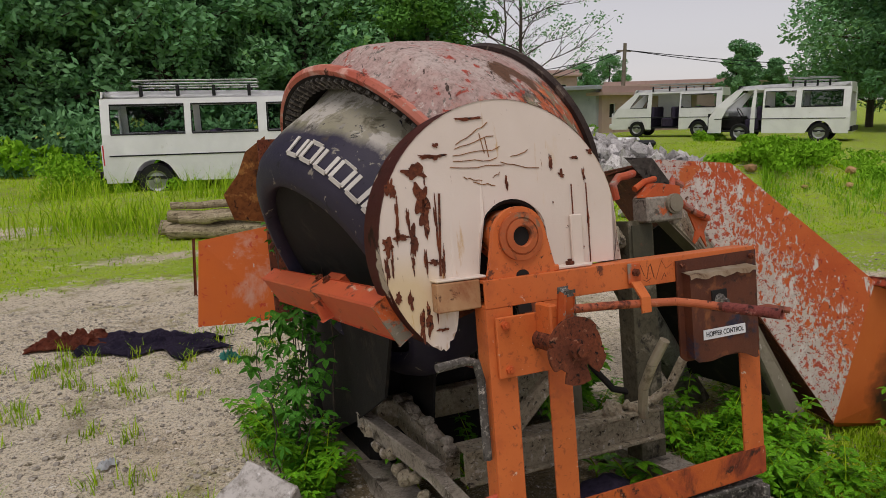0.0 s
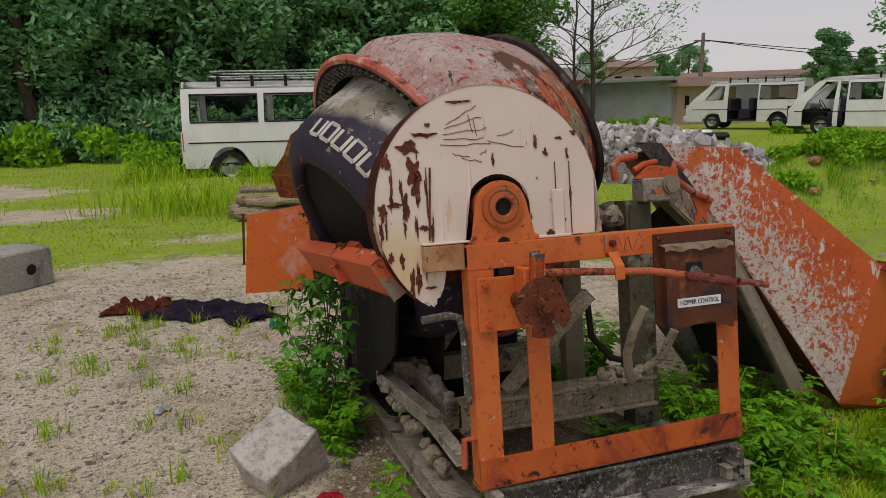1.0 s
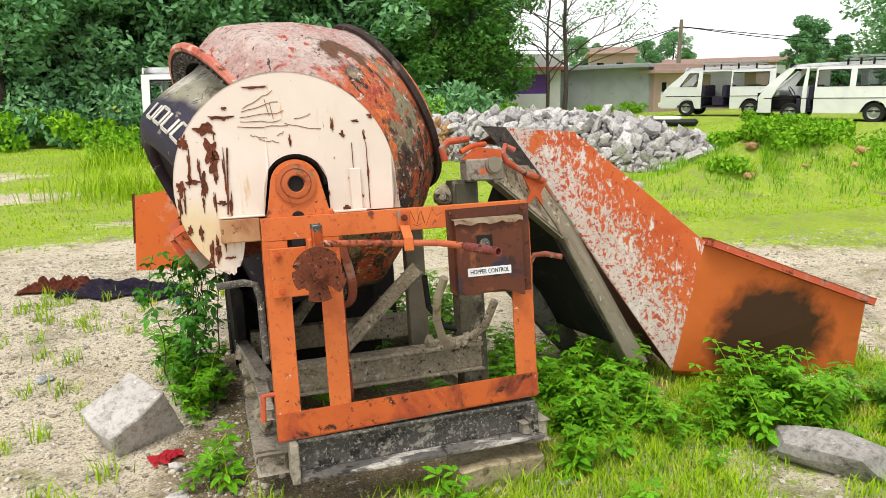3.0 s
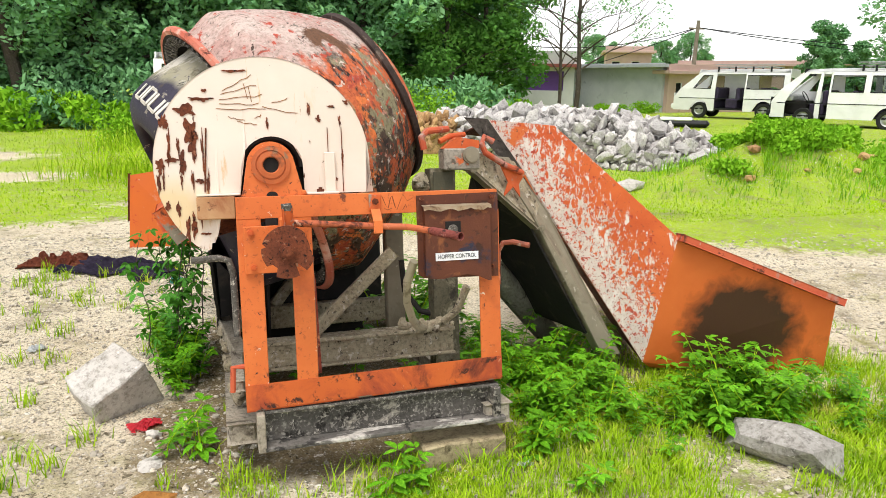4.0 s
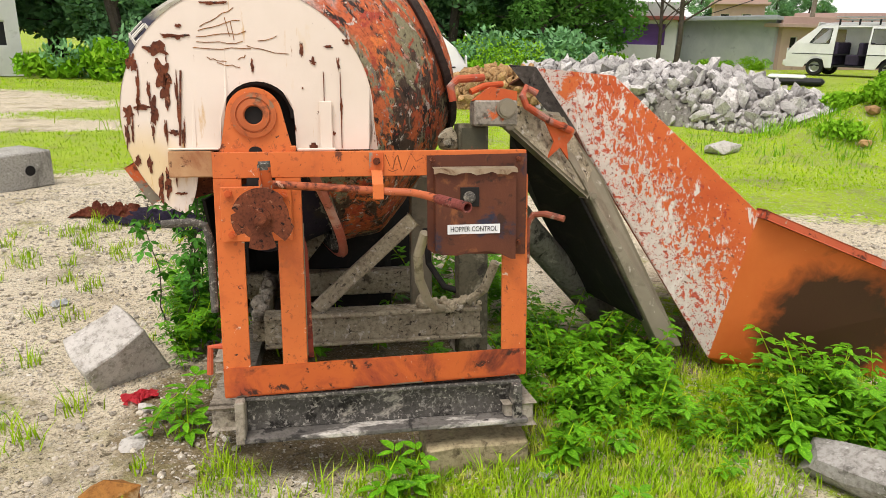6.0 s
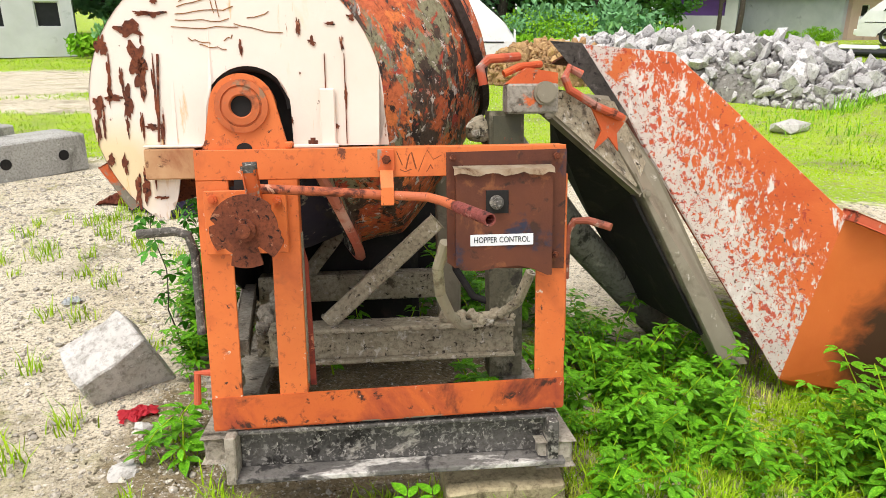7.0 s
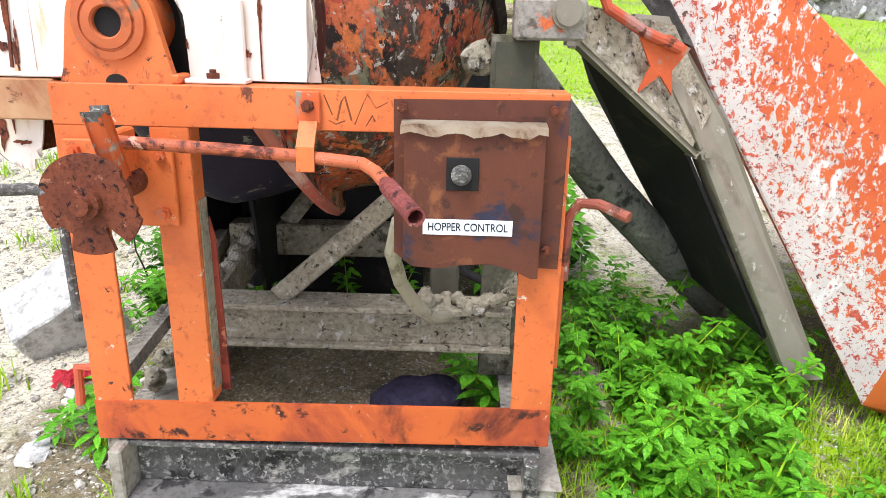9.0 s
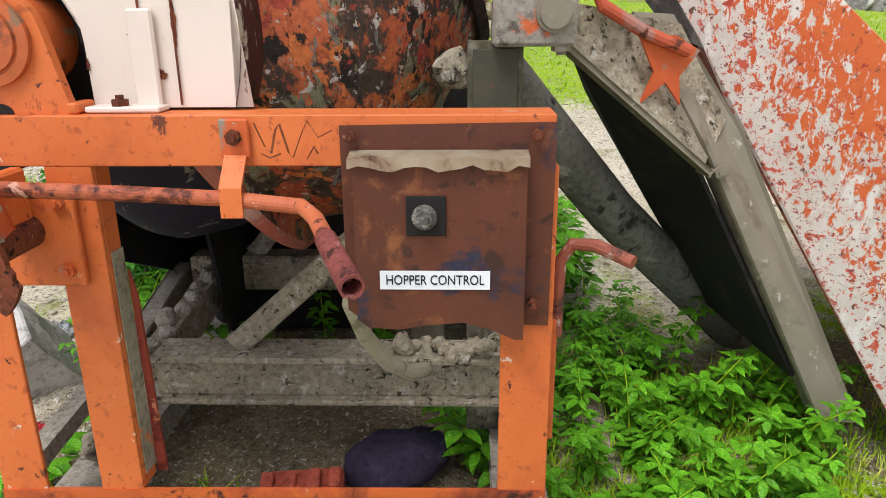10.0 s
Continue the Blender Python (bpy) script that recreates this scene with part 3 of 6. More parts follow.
part("guard_back", bm, RUST, mixer)
part("arch_lining", tube([(HX + 0.008 + 0.1 * math.cos(radians(k * 12)), 0.075, 0.935 + 0.1 * math.sin(radians(k * 12))) for k in range(16)], 0.014, 6), BLACK_STEEL, mixer)
# Black plate behind the arch, in place of the shade inside the guard.
bm = box((-0.005, 0.12, 0.846), (0.24, 0.13, 1.05), 0.0)
part("guard_shadow_plate", bm, BLACK_STEEL, mixer)
for x in (0.303, 0.349):
    part("guard_seam", box((x - 0.0011, 0.054, 0.85), (x + 0.0011, 0.0565, 1.06), 0.0), RUST, mixer)
part("guard_seam", bar((-0.088, 0.055, 0.86), (-0.075, 0.055, 1.06), 0.005, 0.003, (0, 1, 0), 0.0), RUST, mixer)
part("guard_strap", box((0.288, 0.045, 0.848), (0.324, 0.0555, 0.98), 0.003), WHITE, mixer)
part("guard_foot", box((0.225, 0.02, 0.843), (0.33, 0.06, 0.851), 0.002), WHITE, mixer)
part("guard_bolt", bolt((0.27, 0.035, 0.851), (0, 0, 1), 0.012), RUST, mixer)
part("guard_foot", box((-0.115, 0.02, 0.848), (0.018, 0.06, 0.854), 0.002), WHITE, mixer)
part("guard_skirt_beam", box((-0.115, 0.02, 0.775), (0.0, 0.056, 0.846), 0.003), surface("rusty_cream_paint", "c09a72", "a06a44", 4, [("8a4c30", 5, 0.52, 0.62, (1, 1, 0.5)), ("d6c2a2", 9, 0.60, 0.66), ("5a3424", 24, 0.60, 0.66)], 0.7, bump=0.15), mixer, "stained cream side beam")
rnd = random.Random(11)


def flake(cx, cz, w, h, y=0.0565, seed=0, n=34, bm=None):
    """A ragged chip in the paint."""
    r = random.Random(seed)
    bm = bm or bmesh.new()
    pts = []
    for k in range(n):
        a = -2 * math.pi * k / n
        q = 0.72 + 0.75 * noise.noise((1.6 * math.cos(a), 1.6 * math.sin(a), seed * 7.3)) + 0.28 * noise.noise((5 * math.cos(a), 5 * math.sin(a), seed * 3.1)) + r.uniform(-0.06, 0.06)
        q = max(0.34, q)
        pts.append((cx + w * q * math.cos(a), y, cz + h * q * math.sin(a)))
    return plate(pts, 0.0012, bm)


for i, (x, z, w, h) in enumerate([(-0.128, 1.116, 0.042, 0.018), (-0.120, 1.055, 0.024, 0.055), (-0.116, 1.005, 0.013, 0.040), (-0.152, 0.951, 0.014, 0.038), (-0.198, 1.080, 0.014, 0.034), (-0.213, 0.945, 0.018, 0.026), (-0.178, 0.962, 0.026, 0.008),
                                   (-0.222, 0.892, 0.007, 0.052), (-0.207, 0.900, 0.005, 0.045), (-0.200, 0.822, 0.013, 0.020), (-0.168, 0.812, 0.008, 0.028), (-0.122, 0.905, 0.005, 0.030), (-0.100, 0.895, 0.018, 0.010), (-0.088, 0.985, 0.005, 0.070), (-0.078, 0.880, 0.005, 0.032),
                                   (-0.160, 1.010, 0.006, 0.030), (-0.186, 1.020, 0.005, 0.045), (-0.125, 0.760, 0.011, 0.045), (-0.145, 0.745, 0.008, 0.050), (-0.092, 0.730, 0.024, 0.006), (-0.105, 0.800, 0.008, 0.050),
                                   (0.274, 1.088, 0.014, 0.011), (0.344, 1.084, 0.006, 0.024), (0.245, 1.120, 0.006, 0.026), (0.112, 1.075, 0.006, 0.022), (0.319, 1.128, 0.014, 0.005), (0.368, 1.143, 0.011, 0.008), (-0.075, 1.176, 0.009, 0.008), (-0.076, 1.148, 0.034, 0.008),
                                   (0.022, 1.236, 0.050, 0.006), (-0.102, 1.150, 0.026, 0.007), (0.326, 0.892, 0.007, 0.010), (0.222, 0.905, 0.004, 0.010), (0.245, 1.015, 0.003, 0.004), (0.350, 0.960, 0.004, 0.030)]):
    part("rust_chip", flake(x, z, w, h, seed=i), RUST, mixer)
for i in range(10):
    q = random.Random(600 + i)
    x = -0.215 + 0.15 * q.random()
    z = 0.80 + 0.30 * q.random()
    if (x - GX) ** 2 + (z - GZ) ** 2 < (GR - 0.02) ** 2:
        part("rust_streak", flake(x, z, q.uniform(0.002, 0.005), q.uniform(0.012, 0.045), seed=600 + i), RUST, mixer)
# scratches on the face
sc = []
for i, (x, z, dx, dz) in enumerate([(-0.02, 1.175, 0.09, 0.05), (-0.025, 1.165, 0.11, 0.03), (-0.03, 1.15, 0.13, 0.012), (-0.03, 1.135, 0.12, 0.0), (-0.04, 1.12, 0.15, 0.0), (0.10, 1.125, 0.11, -0.018), (0.13, 1.14, 0.05, 0.012),
                                     (-0.005, 1.095, 0.05, -0.012), (0.02, 1.08, 0.06, -0.012), (0.06, 1.19, 0.008, -0.05), (0.075, 1.09, 0.02, 0.01), (0.045, 1.20, 0.012, -0.05)]):
    part("scratch", tube([(x + dx * q / 6, 0.0572, z + dz * q / 6 + 0.006 * noise.noise((q * 0.9, i * 3.1, 0))) for q in range(7)], 0.0013, 4), surface("scratch_brown", "9a6a3c", "6b4228", 30, [], 0.8, bump=0.0) if i == 0 else bpy.data.materials["scratch_brown"], mixer)

# drum: a tapered shell with a lipped collar, and the darker mouth cone
DC, DYAW, DEL = Vector((0.60, 0.878, 1.245)), radians(190.2), radians(-28.2)
ddir = Vector((math.cos(DEL) * math.cos(DYAW), math.cos(DEL) * math.sin(DYAW), math.sin(DEL)))
dm = Matrix.Translation(DC) @ ddir.to_track_quat("Z", "Y").to_matrix().to_4x4()
prof = [(0.0, -0.13), (0.16, -0.12), (0.30, -0.07), (0.365, -0.012), (0.39, -0.008), (0.39, 0.008), (0.378, 0.012), (0.44, 0.10), (0.50, 0.20), (0.553, 0.32), (0.588, 0.42), (0.596, 0.45), (0.590, 0.475), (0.568, 0.53), (0.556, 0.585),
        (0.578, 0.600), (0.602, 0.606), (0.604, 0.622), (0.585, 0.626), (0.545, 0.60), (0.52, 0.50)]
part("drum_shell", revolve(prof, dm, 72, wobble=0.006), DRUM, mixer, "drum shell of worn red, pink and grey paint", smooth=False)
part("drum_lip", revolve([(0.598, 0.600), (0.608, 0.604), (0.611, 0.618), (0.600, 0.630), (0.582, 0.628)], dm, 72), surface("pale_red_lip", "c67a66", "b85c48", 6, [("d6a596", 7, 0.55, 0.64), ("5d3022", 17, 0.58, 0.64), ("b9aea2", 30, 0.61, 0.66)], 0.65, bump=0.18), mixer, "worn red collar lip of the drum")
part("drum_ring", revolve([(0.386, -0.014), (0.398, -0.012), (0.398, 0.012), (0.384, 0.016)], dm, 64), surface("grimy_ring", "453833", "352b28", 9, [("6f6258", 20, 0.58, 0.64)], 0.85, bump=0.3), mixer)
cone = [(0.53, 0.50), (0.50, 0.60), (0.492, 0.66), (0.482, 0.74), (0.468, 0.80), (0.452, 0.845), (0.425, 0.875), (0.38, 0.895), (0.35, 0.90), (0.34, 0.86), (0.40, 0.70)]
CONE = surface("mouth_cone_paint", "8a866c", "9a9482", 4, [("4a3f33", 5, 0.61, 0.70), ("8d8678", 22, 0.62, 0.66), ("1f1d26", 24, 0.63, 0.67)], 0.6, bump=0.16,
               early=[("b9b3a8", 6, 0.52, 0.56), ("56503c", 10, 0.52, 0.62), ("8f8a80", 30, 0.56, 0.62)], band=(tuple(DC), tuple((ddir + Vector((0, 0, -0.6))).normalized()), 0.545, 0.585, "2a2638", "37323f", 0.07, 9.0, (1, 1, 1)))
part("mouth_cone", revolve(cone, dm, 72, wobble=0.006, seed=4), CONE, mixer, "dark blue-grey mouth cone with flaking paint", smooth=True)
part("drum_bottom", revolve([(0.36, 0.86), (0.0, 0.84)], dm, 40), BLACK_STEEL, mixer)
part("collar_inside", revolve([(0.585, 0.6305), (0.543, 0.607), (0.514, 0.53)], dm, 72), BLACK_STEEL, mixer, "black inside of the collar")
for k in range(96):
    a = 2 * math.pi * k / 96
    c0 = dm @ Vector((0.572 * math.cos(a), 0.572 * math.sin(a), 0.628))
    c1 = dm @ Vector((0.530 * math.cos(a), 0.530 * math.sin(a), 0.600))
    part("ring_tooth", bar(c0, c1, 0.014, 0.014, ddir, 0.0), DARK_STEEL, mixer)

# lettering on the cone: plain strokes
def on_cone(ang, s):
    r = 0.468 - 0.36 * (s - 0.80) + 0.003
    return dm @ Vector((r * math.cos(ang), r * math.sin(ang), s))


probe = dm.inverted() @ Vector((-0.289, 0.589, 1.234))
A0, S0 = math.atan2(probe.y, probe.x), probe.z
sense = 1 if (on_cone(A0 + 0.2, 0.74) - on_cone(A0, 0.74)).dot(Vector((0.3, -0.6, -0.4))) > 0 else -1
for k in range(6):
    base = A0 + sense * (0.0 + 0.150 * k)
    u0, u1 = base, base + sense * 0.105
    for (aa, s0, bb, s1) in [(u0, 0.800, u1, 0.800), (u0, 0.858, u1, 0.858), (u0, 0.800, u0, 0.858), (u1, 0.800, u1, 0.858)][(0 if k % 2 else 1):]:
        p0, p1 = on_cone(aa, s0), on_cone(bb, s1)
        part("painted_stroke", bar(p0, p1, 0.013, 0.004, (p0 - DC), 0.0), PALE_PAINT, mixer)

# discharge side: box beam, chute plate
part("side_box_beam", bar((-0.188, 0.122, 0.769), (-0.272, 1.257, 0.770), 0.058, 0.110, (-0.535, 0, 0.845), 0.005), BEAM_RED, mixer, "red-orange box beam with worn paint")
part("beam_end", bar((-0.186, 0.116, 0.766), (-0.1865, 0.124, 0.766), 0.074, 0.124, (-0.535, 0, 0.845), 0.002), ORANGE_WORN, mixer, "end cap of the beam, orange worn to rust")
part("beam_strap", bar((-0.197, 0.56, 0.80), (-0.203, 0.70, 0.80), 0.062, 0.062, (-0.535, 0, 0.845), 0.003), BEAM_RED, mixer)
part("beam_bracket", bar((-0.262, 0.60, 0.775), (-0.236, 0.60, 0.715), 0.05, 0.03, (0, 1, 0)), BEAM_RED, mixer)
part("beam_bolt", bolt((-0.232, 0.60, 0.828), (-0.77, 0, 0.64), 0.016), RUST, mixer)
part("beam_bolt", bolt((-0.236, 0.68, 0.828), (-0.77, 0, 0.64), 0.016), RUST, mixer)
part("chute_plate", plate([(-0.50, 1.85, 0.95), (-0.535, 1.90, 0.555), (-0.16, 1.76, 0.56), (-0.14, 1.75, 1.0)], 0.01), CHUTE, mixer, "orange side plate with worn patches")
part("chute_upright", bar((-0.16, 1.72, 0.55), (-0.17, 1.72, 1.38), 0.10, 0.02, (0, 1, 0)), RUST, mixer)
part("rusted_flap", plate([LEAN_BACK.inverted() @ Vector(p) for p in ((-0.37, 2.0, 0.98), (-0.33, 2.0, 0.86), (-0.15, 1.98, 0.84), (-0.17, 1.98, 1.24), (-0.26, 2.0, 1.17), (-0.30, 2.0, 1.07))], 0.012),
     surface("ochre_rust", "8a5428", "6f3f20", 9, [("a9743c", 16, 0.54, 0.62), ("4a2c1a", 24, 0.58, 0.64)], 0.9, bump=0.5), mixer, "flap of ochre flaking rust")
part("chute_stay", bar((-0.53, 1.93, 0.70), (-0.515, 1.93, 0.96), 0.012, 0.012), RUST, mixer)

# tilting lever, ratchet quadrant and its plate
part("ratchet_plate", box((0.018, -0.014, 0.600), (0.206, -0.003, 0.750), 0.002), ORANGE, mixer)
for x, z in ((0.04, 0.73), (0.185, 0.725), (0.045, 0.62), (0.185, 0.625)):
    part("plate_bolt", bolt((x, -0.014, z)), ORANGE_WORN, mixer)
pts = []
for k in range(60):
    a = 2 * math.pi * k / 60
    r = 0.074
    d = math.degrees(a) % 360
    for centre, half, cut in ((168, 6, 0.062), (232, 12, 0.058), (303, 9, 0.046), (20, 22, 0.068)):
        if abs((d - centre + 180) % 360 - 180) < half:
            r = cut
    if 245 < d < 345 and r > 0.06:
        r = 0.083
    pts.append((0.136 + r * math.cos(a), -0.165, 0.683 + r * math.sin(a)))
part("ratchet_quadrant", plate(pts[::-1], 0.009), RUST, mixer, "notched rusty ratchet quadrant")
bm = disc((0.136, -0.014, 0.683), (0, -1, 0), 0.024, 0.16, 20)
disc((0.136, -0.174, 0.683), (0, -1, 0), 0.024, 0.014, 14, bm)
disc((0.136, -0.188, 0.683), (0, -1, 0), 0.015, 0.012, 12, bm)
part("ratchet_shaft", bm, RUST, mixer)
part("pawl", bar((0.152, -0.100, 0.705), (0.145, -0.130, 0.806), 0.022, 0.028, (0, 1, 0), 0.004), ORANGE_WORN, mixer)
part("pawl_tip", bar((0.145, -0.130, 0.806), (0.1446, -0.1318, 0.814), 0.023, 0.029, (0, 1, 0), 0.004), DARK_STEEL, mixer)
part("pawl_block", box((0.126, -0.085, 0.70), (0.148, -0.014, 0.775), 0.004), ORANGE, mixer)
part("lever_pipe", tube([(0.15, -0.085, 0.760), (0.30, -0.055, 0.747), (0.434, -0.032, 0.734), (0.535, -0.050, 0.728), (0.562, -0.095, 0.724), (0.59, -0.17, 0.718), (0.61, -0.225, 0.714)], 0.0108, 16), surface("lever_paint", "c06a44", "a8543a", 9, [("5d2f22", 9, 0.53, 0.58), ("d09a80", 24, 0.60, 0.64), ("4a2a20", 40, 0.60, 0.64)], 0.6, bump=0.18), mixer, "bent lever pipe, orange worn to rust")
part("lever_grip", tube([(0.588, -0.165, 0.7185), (0.638, -0.295, 0.708)], 0.0135, 16, hollow=True), surface("pink_rust", "8f4a42", "743a34", 14, [("b57a70", 30, 0.56, 0.62), ("3f221e", 44, 0.58, 0.63)], 0.75, bump=0.4, bump_scale=140), mixer, "rusty open pipe end")
part("lever_clip", box((0.420, -0.010, 0.785), (0.460, -0.003, 0.838), 0.002), ORANGE_WORN, mixer)
part("lever_clip_hook", plate([(0.425, -0.012, 0.79), (0.425, -0.048, 0.752), (0.425, -0.050, 0.712), (0.455, -0.050, 0.712), (0.455, -0.048, 0.752), (0.455, -0.012, 0.79)], 0.005), ORANGE, mixer)
part("lever_clip_bolt", bolt((0.440, -0.010, 0.814)), RUST, mixer)
part("beam_slot", box((0.088, -0.0025, 0.752), (0.125, -0.0005, 0.773), 0.0), BLACK_STEEL, mixer)

# hopper control panel
part("panel_back", plate([(0.582, -0.006, 0.828), (0.582, -0.006, 0.562), (0.60, -0.006, 0.548), (0.872, -0.006, 0.538), (0.874, -0.006, 0.832)], 0.005), RUST_PANEL, mixer, "rusty brown backing plate")
bm = plate([(0.602, -0.034, 0.786), (0.600, -0.038, 0.560), (0.615, -0.038, 0.548), (0.66, -0.038, 0.545), (0.70, -0.038, 0.552), (0.75, -0.038, 0.556), (0.79, -0.038, 0.545), (0.822, -0.038, 0.530), (0.834, -0.037, 0.530), (0.834, -0.034, 0.786)], 0.004)
plate([(0.602, -0.006, 0.795), (0.602, -0.006, 0.56), (0.600, -0.038, 0.560), (0.602, -0.034, 0.786)], 0.004, bm)
plate([(0.834, -0.034, 0.786), (0.834, -0.037, 0.53), (0.836, -0.006, 0.545), (0.836, -0.006, 0.79)], 0.004, bm)
part("panel_cover", bm, RUST_PANEL, mixer, "dented rusty control cover")
bm = bmesh.new()
rows = []
for k in range(17):
    x = 0.596 + 0.24 * k / 16
    dz = 0.004 * math.sin(k * 1.3) + 0.003 * math.sin(k * 3.1)
    rows.append([bm.verts.new((x, -0.008, 0.796)), bm.verts.new((x, -0.042, 0.790 + dz * 0.4)), bm.verts.new((x, -0.045, 0.777 + dz))])
for a, b in zip(rows, rows[1:]):
    for k in range(2):
        bm.faces.new((a[k], b[k], b[k + 1], a[k + 1]))
bmesh.ops.solidify(bm, geom=list(bm.faces), thickness=0.004)
part("panel_cover_lip", bm, surface("bent_pale_lip", "c9b79d", "a88a6c", 20, [("6b4a33", 20, 0.55, 0.65)], 0.7, bump=0.1), mixer, "bent lip with pale flaking paint")
part("knob_recess", box((0.672, -0.0395, 0.684), (0.726, -0.034, 0.739), 0.001), BLACK_STEEL, mixer)
bm = disc((0.697, -0.039, 0.711), (0, -1, 0), 0.017, 0.006, 24)
disc((0.697, -0.045, 0.711), (0, -1, 0), 0.012, 0.010, 6, bm)
disc((0.697, -0.059, 0.711), (0, -1, 0), 0.006, 0.012, 10, bm)
part("control_knob", bm, DARK_STEEL, mixer, "grey threaded control stub with nut")
for x, z in ((0.597, 0.815), (0.848, 0.816), (0.848, 0.575)):
    part("panel_bolt", bolt((x, -0.011, z), r=0.009), RUST, mixer)
label = part("control_label", box((0.634, -0.0405, 0.607), (0.786, -0.0385, 0.634), 0.0), LABEL, mixer, "white label reading HOPPER CONTROL")
words = bpy.data.curves.new("label_text", "FONT")
words.body, words.size, words.align_x, words.align_y, words.extrude = "HOPPER CONTROL", 0.0200, "CENTER", "CENTER", 0.0004
words_ob = new("label_text_source", words)
bpy.context.view_layer.update()
text_mesh = bpy.data.meshes.new_from_object(words_ob.evaluated_get(bpy.context.evaluated_depsgraph_get()))
bpy.data.objects.remove(words_ob)
text_mesh.materials.append(LETTER)
wide = max(v.co.x for v in text_mesh.vertices) - min(v.co.x for v in text_mesh.vertices)
for v in text_mesh.vertices:
    v.co.x *= 0.135 / wide
lettering = new("label_lettering", text_mesh)
lettering.parent = label
lettering.matrix_local = pose(0.710, -0.0412, 0.6205, 90, 0, 0)
# side handles and hoses
part("left_handle", tube([(-0.14, 0.0, 0.652), (-0.06, 0.01, 0.655), (-0.03, 0.015, 0.645), (-0.018, 0.02, 0.60), (-0.016, 0.02, 0.40)], 0.011), DARK_STEEL, mixer, "bent round-bar handle")
part("left_foot_hook", tube([(0.0, 0.02, 0.30), (-0.035, 0.02, 0.30), (-0.04, 0.02, 0.22)], 0.009), RED_WORN, mixer)
part("right_handle", tube([(0.985, -0.02, 0.640), (0.94, 0.02, 0.652), (0.91, 0.04, 0.648), (0.893, 0.045, 0.62), (0.891, 0.045, 0.50)], 0.0098), surface("handle_rust", "9a5642", "7f4636", 9, [("4f3228", 14, 0.52, 0.6), ("b09a8a", 26, 0.6, 0.66)], 0.7, bump=0.2), mixer, "bent bar handle in worn red paint")
part("right_strip", box((0.882, 0.035, 0.32), (0.892, 0.06, 0.53), 0.002), ORANGE, mixer)
part("hose", tube([(0.585, 0.06, 0.60), (0.568, 0.10, 0.525), (0.580, 0.16, 0.440), (0.612, 0.21, 0.365), (0.645, 0.25, 0.325), (0.675, 0.29, 0.310)], 0.015), surface("pale_hose", "b3aa92", "9a917b", 8, [("7d755f", 14, 0.57, 0.64)], 0.8, bump=0.2), mixer, "grey hose hanging below the panel")
part("hose", tube([(0.86, 0.30, 0.46), (0.83, 0.34, 0.36), (0.78, 0.38, 0.31), (0.70, 0.40, 0.30)], 0.016), CONCRETED, mixer)
part("cable", tube([(0.66, 0.55, 0.55), (0.67, 0.55, 0.42), (0.72, 0.5, 0.34), (0.80, 0.45, 0.32)], 0.012), BLACK_STEEL, mixer)
for i in range(9):
    bm = lump(random.Random(i).uniform(0.014, 0.027), 40 + i)
    bmesh.ops.translate(bm, verts=bm.verts, vec=(0.62 + 0.026 * i, 0.40 + 0.02 * math.sin(i), 0.30 + 0.01 * math.cos(i * 2)))
    part("concrete_lump", bm, CONCRETED, mixer)
for i in range(12):
    bm = lump(random.Random(i).uniform(0.018, 0.032), 70 + i)
    bmesh.ops.translate(bm, verts=bm.verts, vec=(-0.02 - 0.004 * i, 0.30 + 0.055 * i, 0.12 + 0.012 * i + 0.02 * math.sin(i * 2)))
    part("concrete_lump", bm, CONCRETED, mixer)

# ---------- loading hopper ----------
hopper = thing("loading_hopper", "tipped loading hopper with orange paint peeling to grey", "hopper", LEAN_BACK)
A, B, C, D = (1.114, 0.700, 1.140), (1.372, 0.552, 1.100), (1.849, 0.325, 0.598), (1.760, 0.462, 0.020)
rim_way = (Vector(C) - Vector(B)).normalized()
to_rim = Vector(B) - Vector(D)
to_rim = (to_rim - rim_way * to_rim.dot(rim_way)).normalized()
HOPPER = surface("peeling_hopper_paint", "ddd0c6", "cbbcb1", 5, [("e2d8d0", 17, 0.60, 0.63, (1, 1, 0.45)), ("6f4a3c", 70, 0.62, 0.65), ("b04634", 48, 0.61, 0.64)], 0.62, bump=0.16,
                 early=[("c65a44", 40, 0.55, 0.59), ("8f4a3e", 90, 0.58, 0.62), ("cfc4b9", 50, 0.56, 0.60), ("d5703c", 6, 0.63, 0.66)],
                 band=(tuple(B), tuple((to_rim + 0.22 * rim_way).normalized()), 0.545, 0.575, "d96c38", "cb5c30", 1.3, 62.0, (1, 1, 0.5)))
part("side_plate", plate([A, (1.255, 0.645, 0.92), (1.315, 0.632, 0.800), D, C, B], 0.008), HOPPER, hopper, "side plate with orange paint peeling to grey and red")
F, G, H = (2.625, 0.222, 0.268), (2.668, 0.340, -0.135), (1.822, 0.500, -0.02)
part("bowl_side", plate([C, D, H, G, F], 0.008), HOPPER_ORANGE, hopper, "orange bowl side with a round soot stain")
bm = bar((1.85, 0.318, 0.600), (2.635, 0.214, 0.272), 0.075, 0.03, bevel=0.003)
part("bowl_flange", bm, RED_WORN, hopper, "folded rusty rim along the bowl")
back = Vector((0.35, 0.85, -0.02))
part("bowl_front", plate([F, G, Vector(G) + back, Vector(F) + back], 0.008), HOPPER_ORANGE, hopper)
part("bowl_floor", plate([H, Vector(H) + back, Vector(G) + back, G], 0.008), RUST, hopper)
part("hopper_floor", plate([Vector(A) + Vector((0, .01, -.01)), Vector(A) + back, Vector(D) + back, D], 0.008), RUST, hopper)
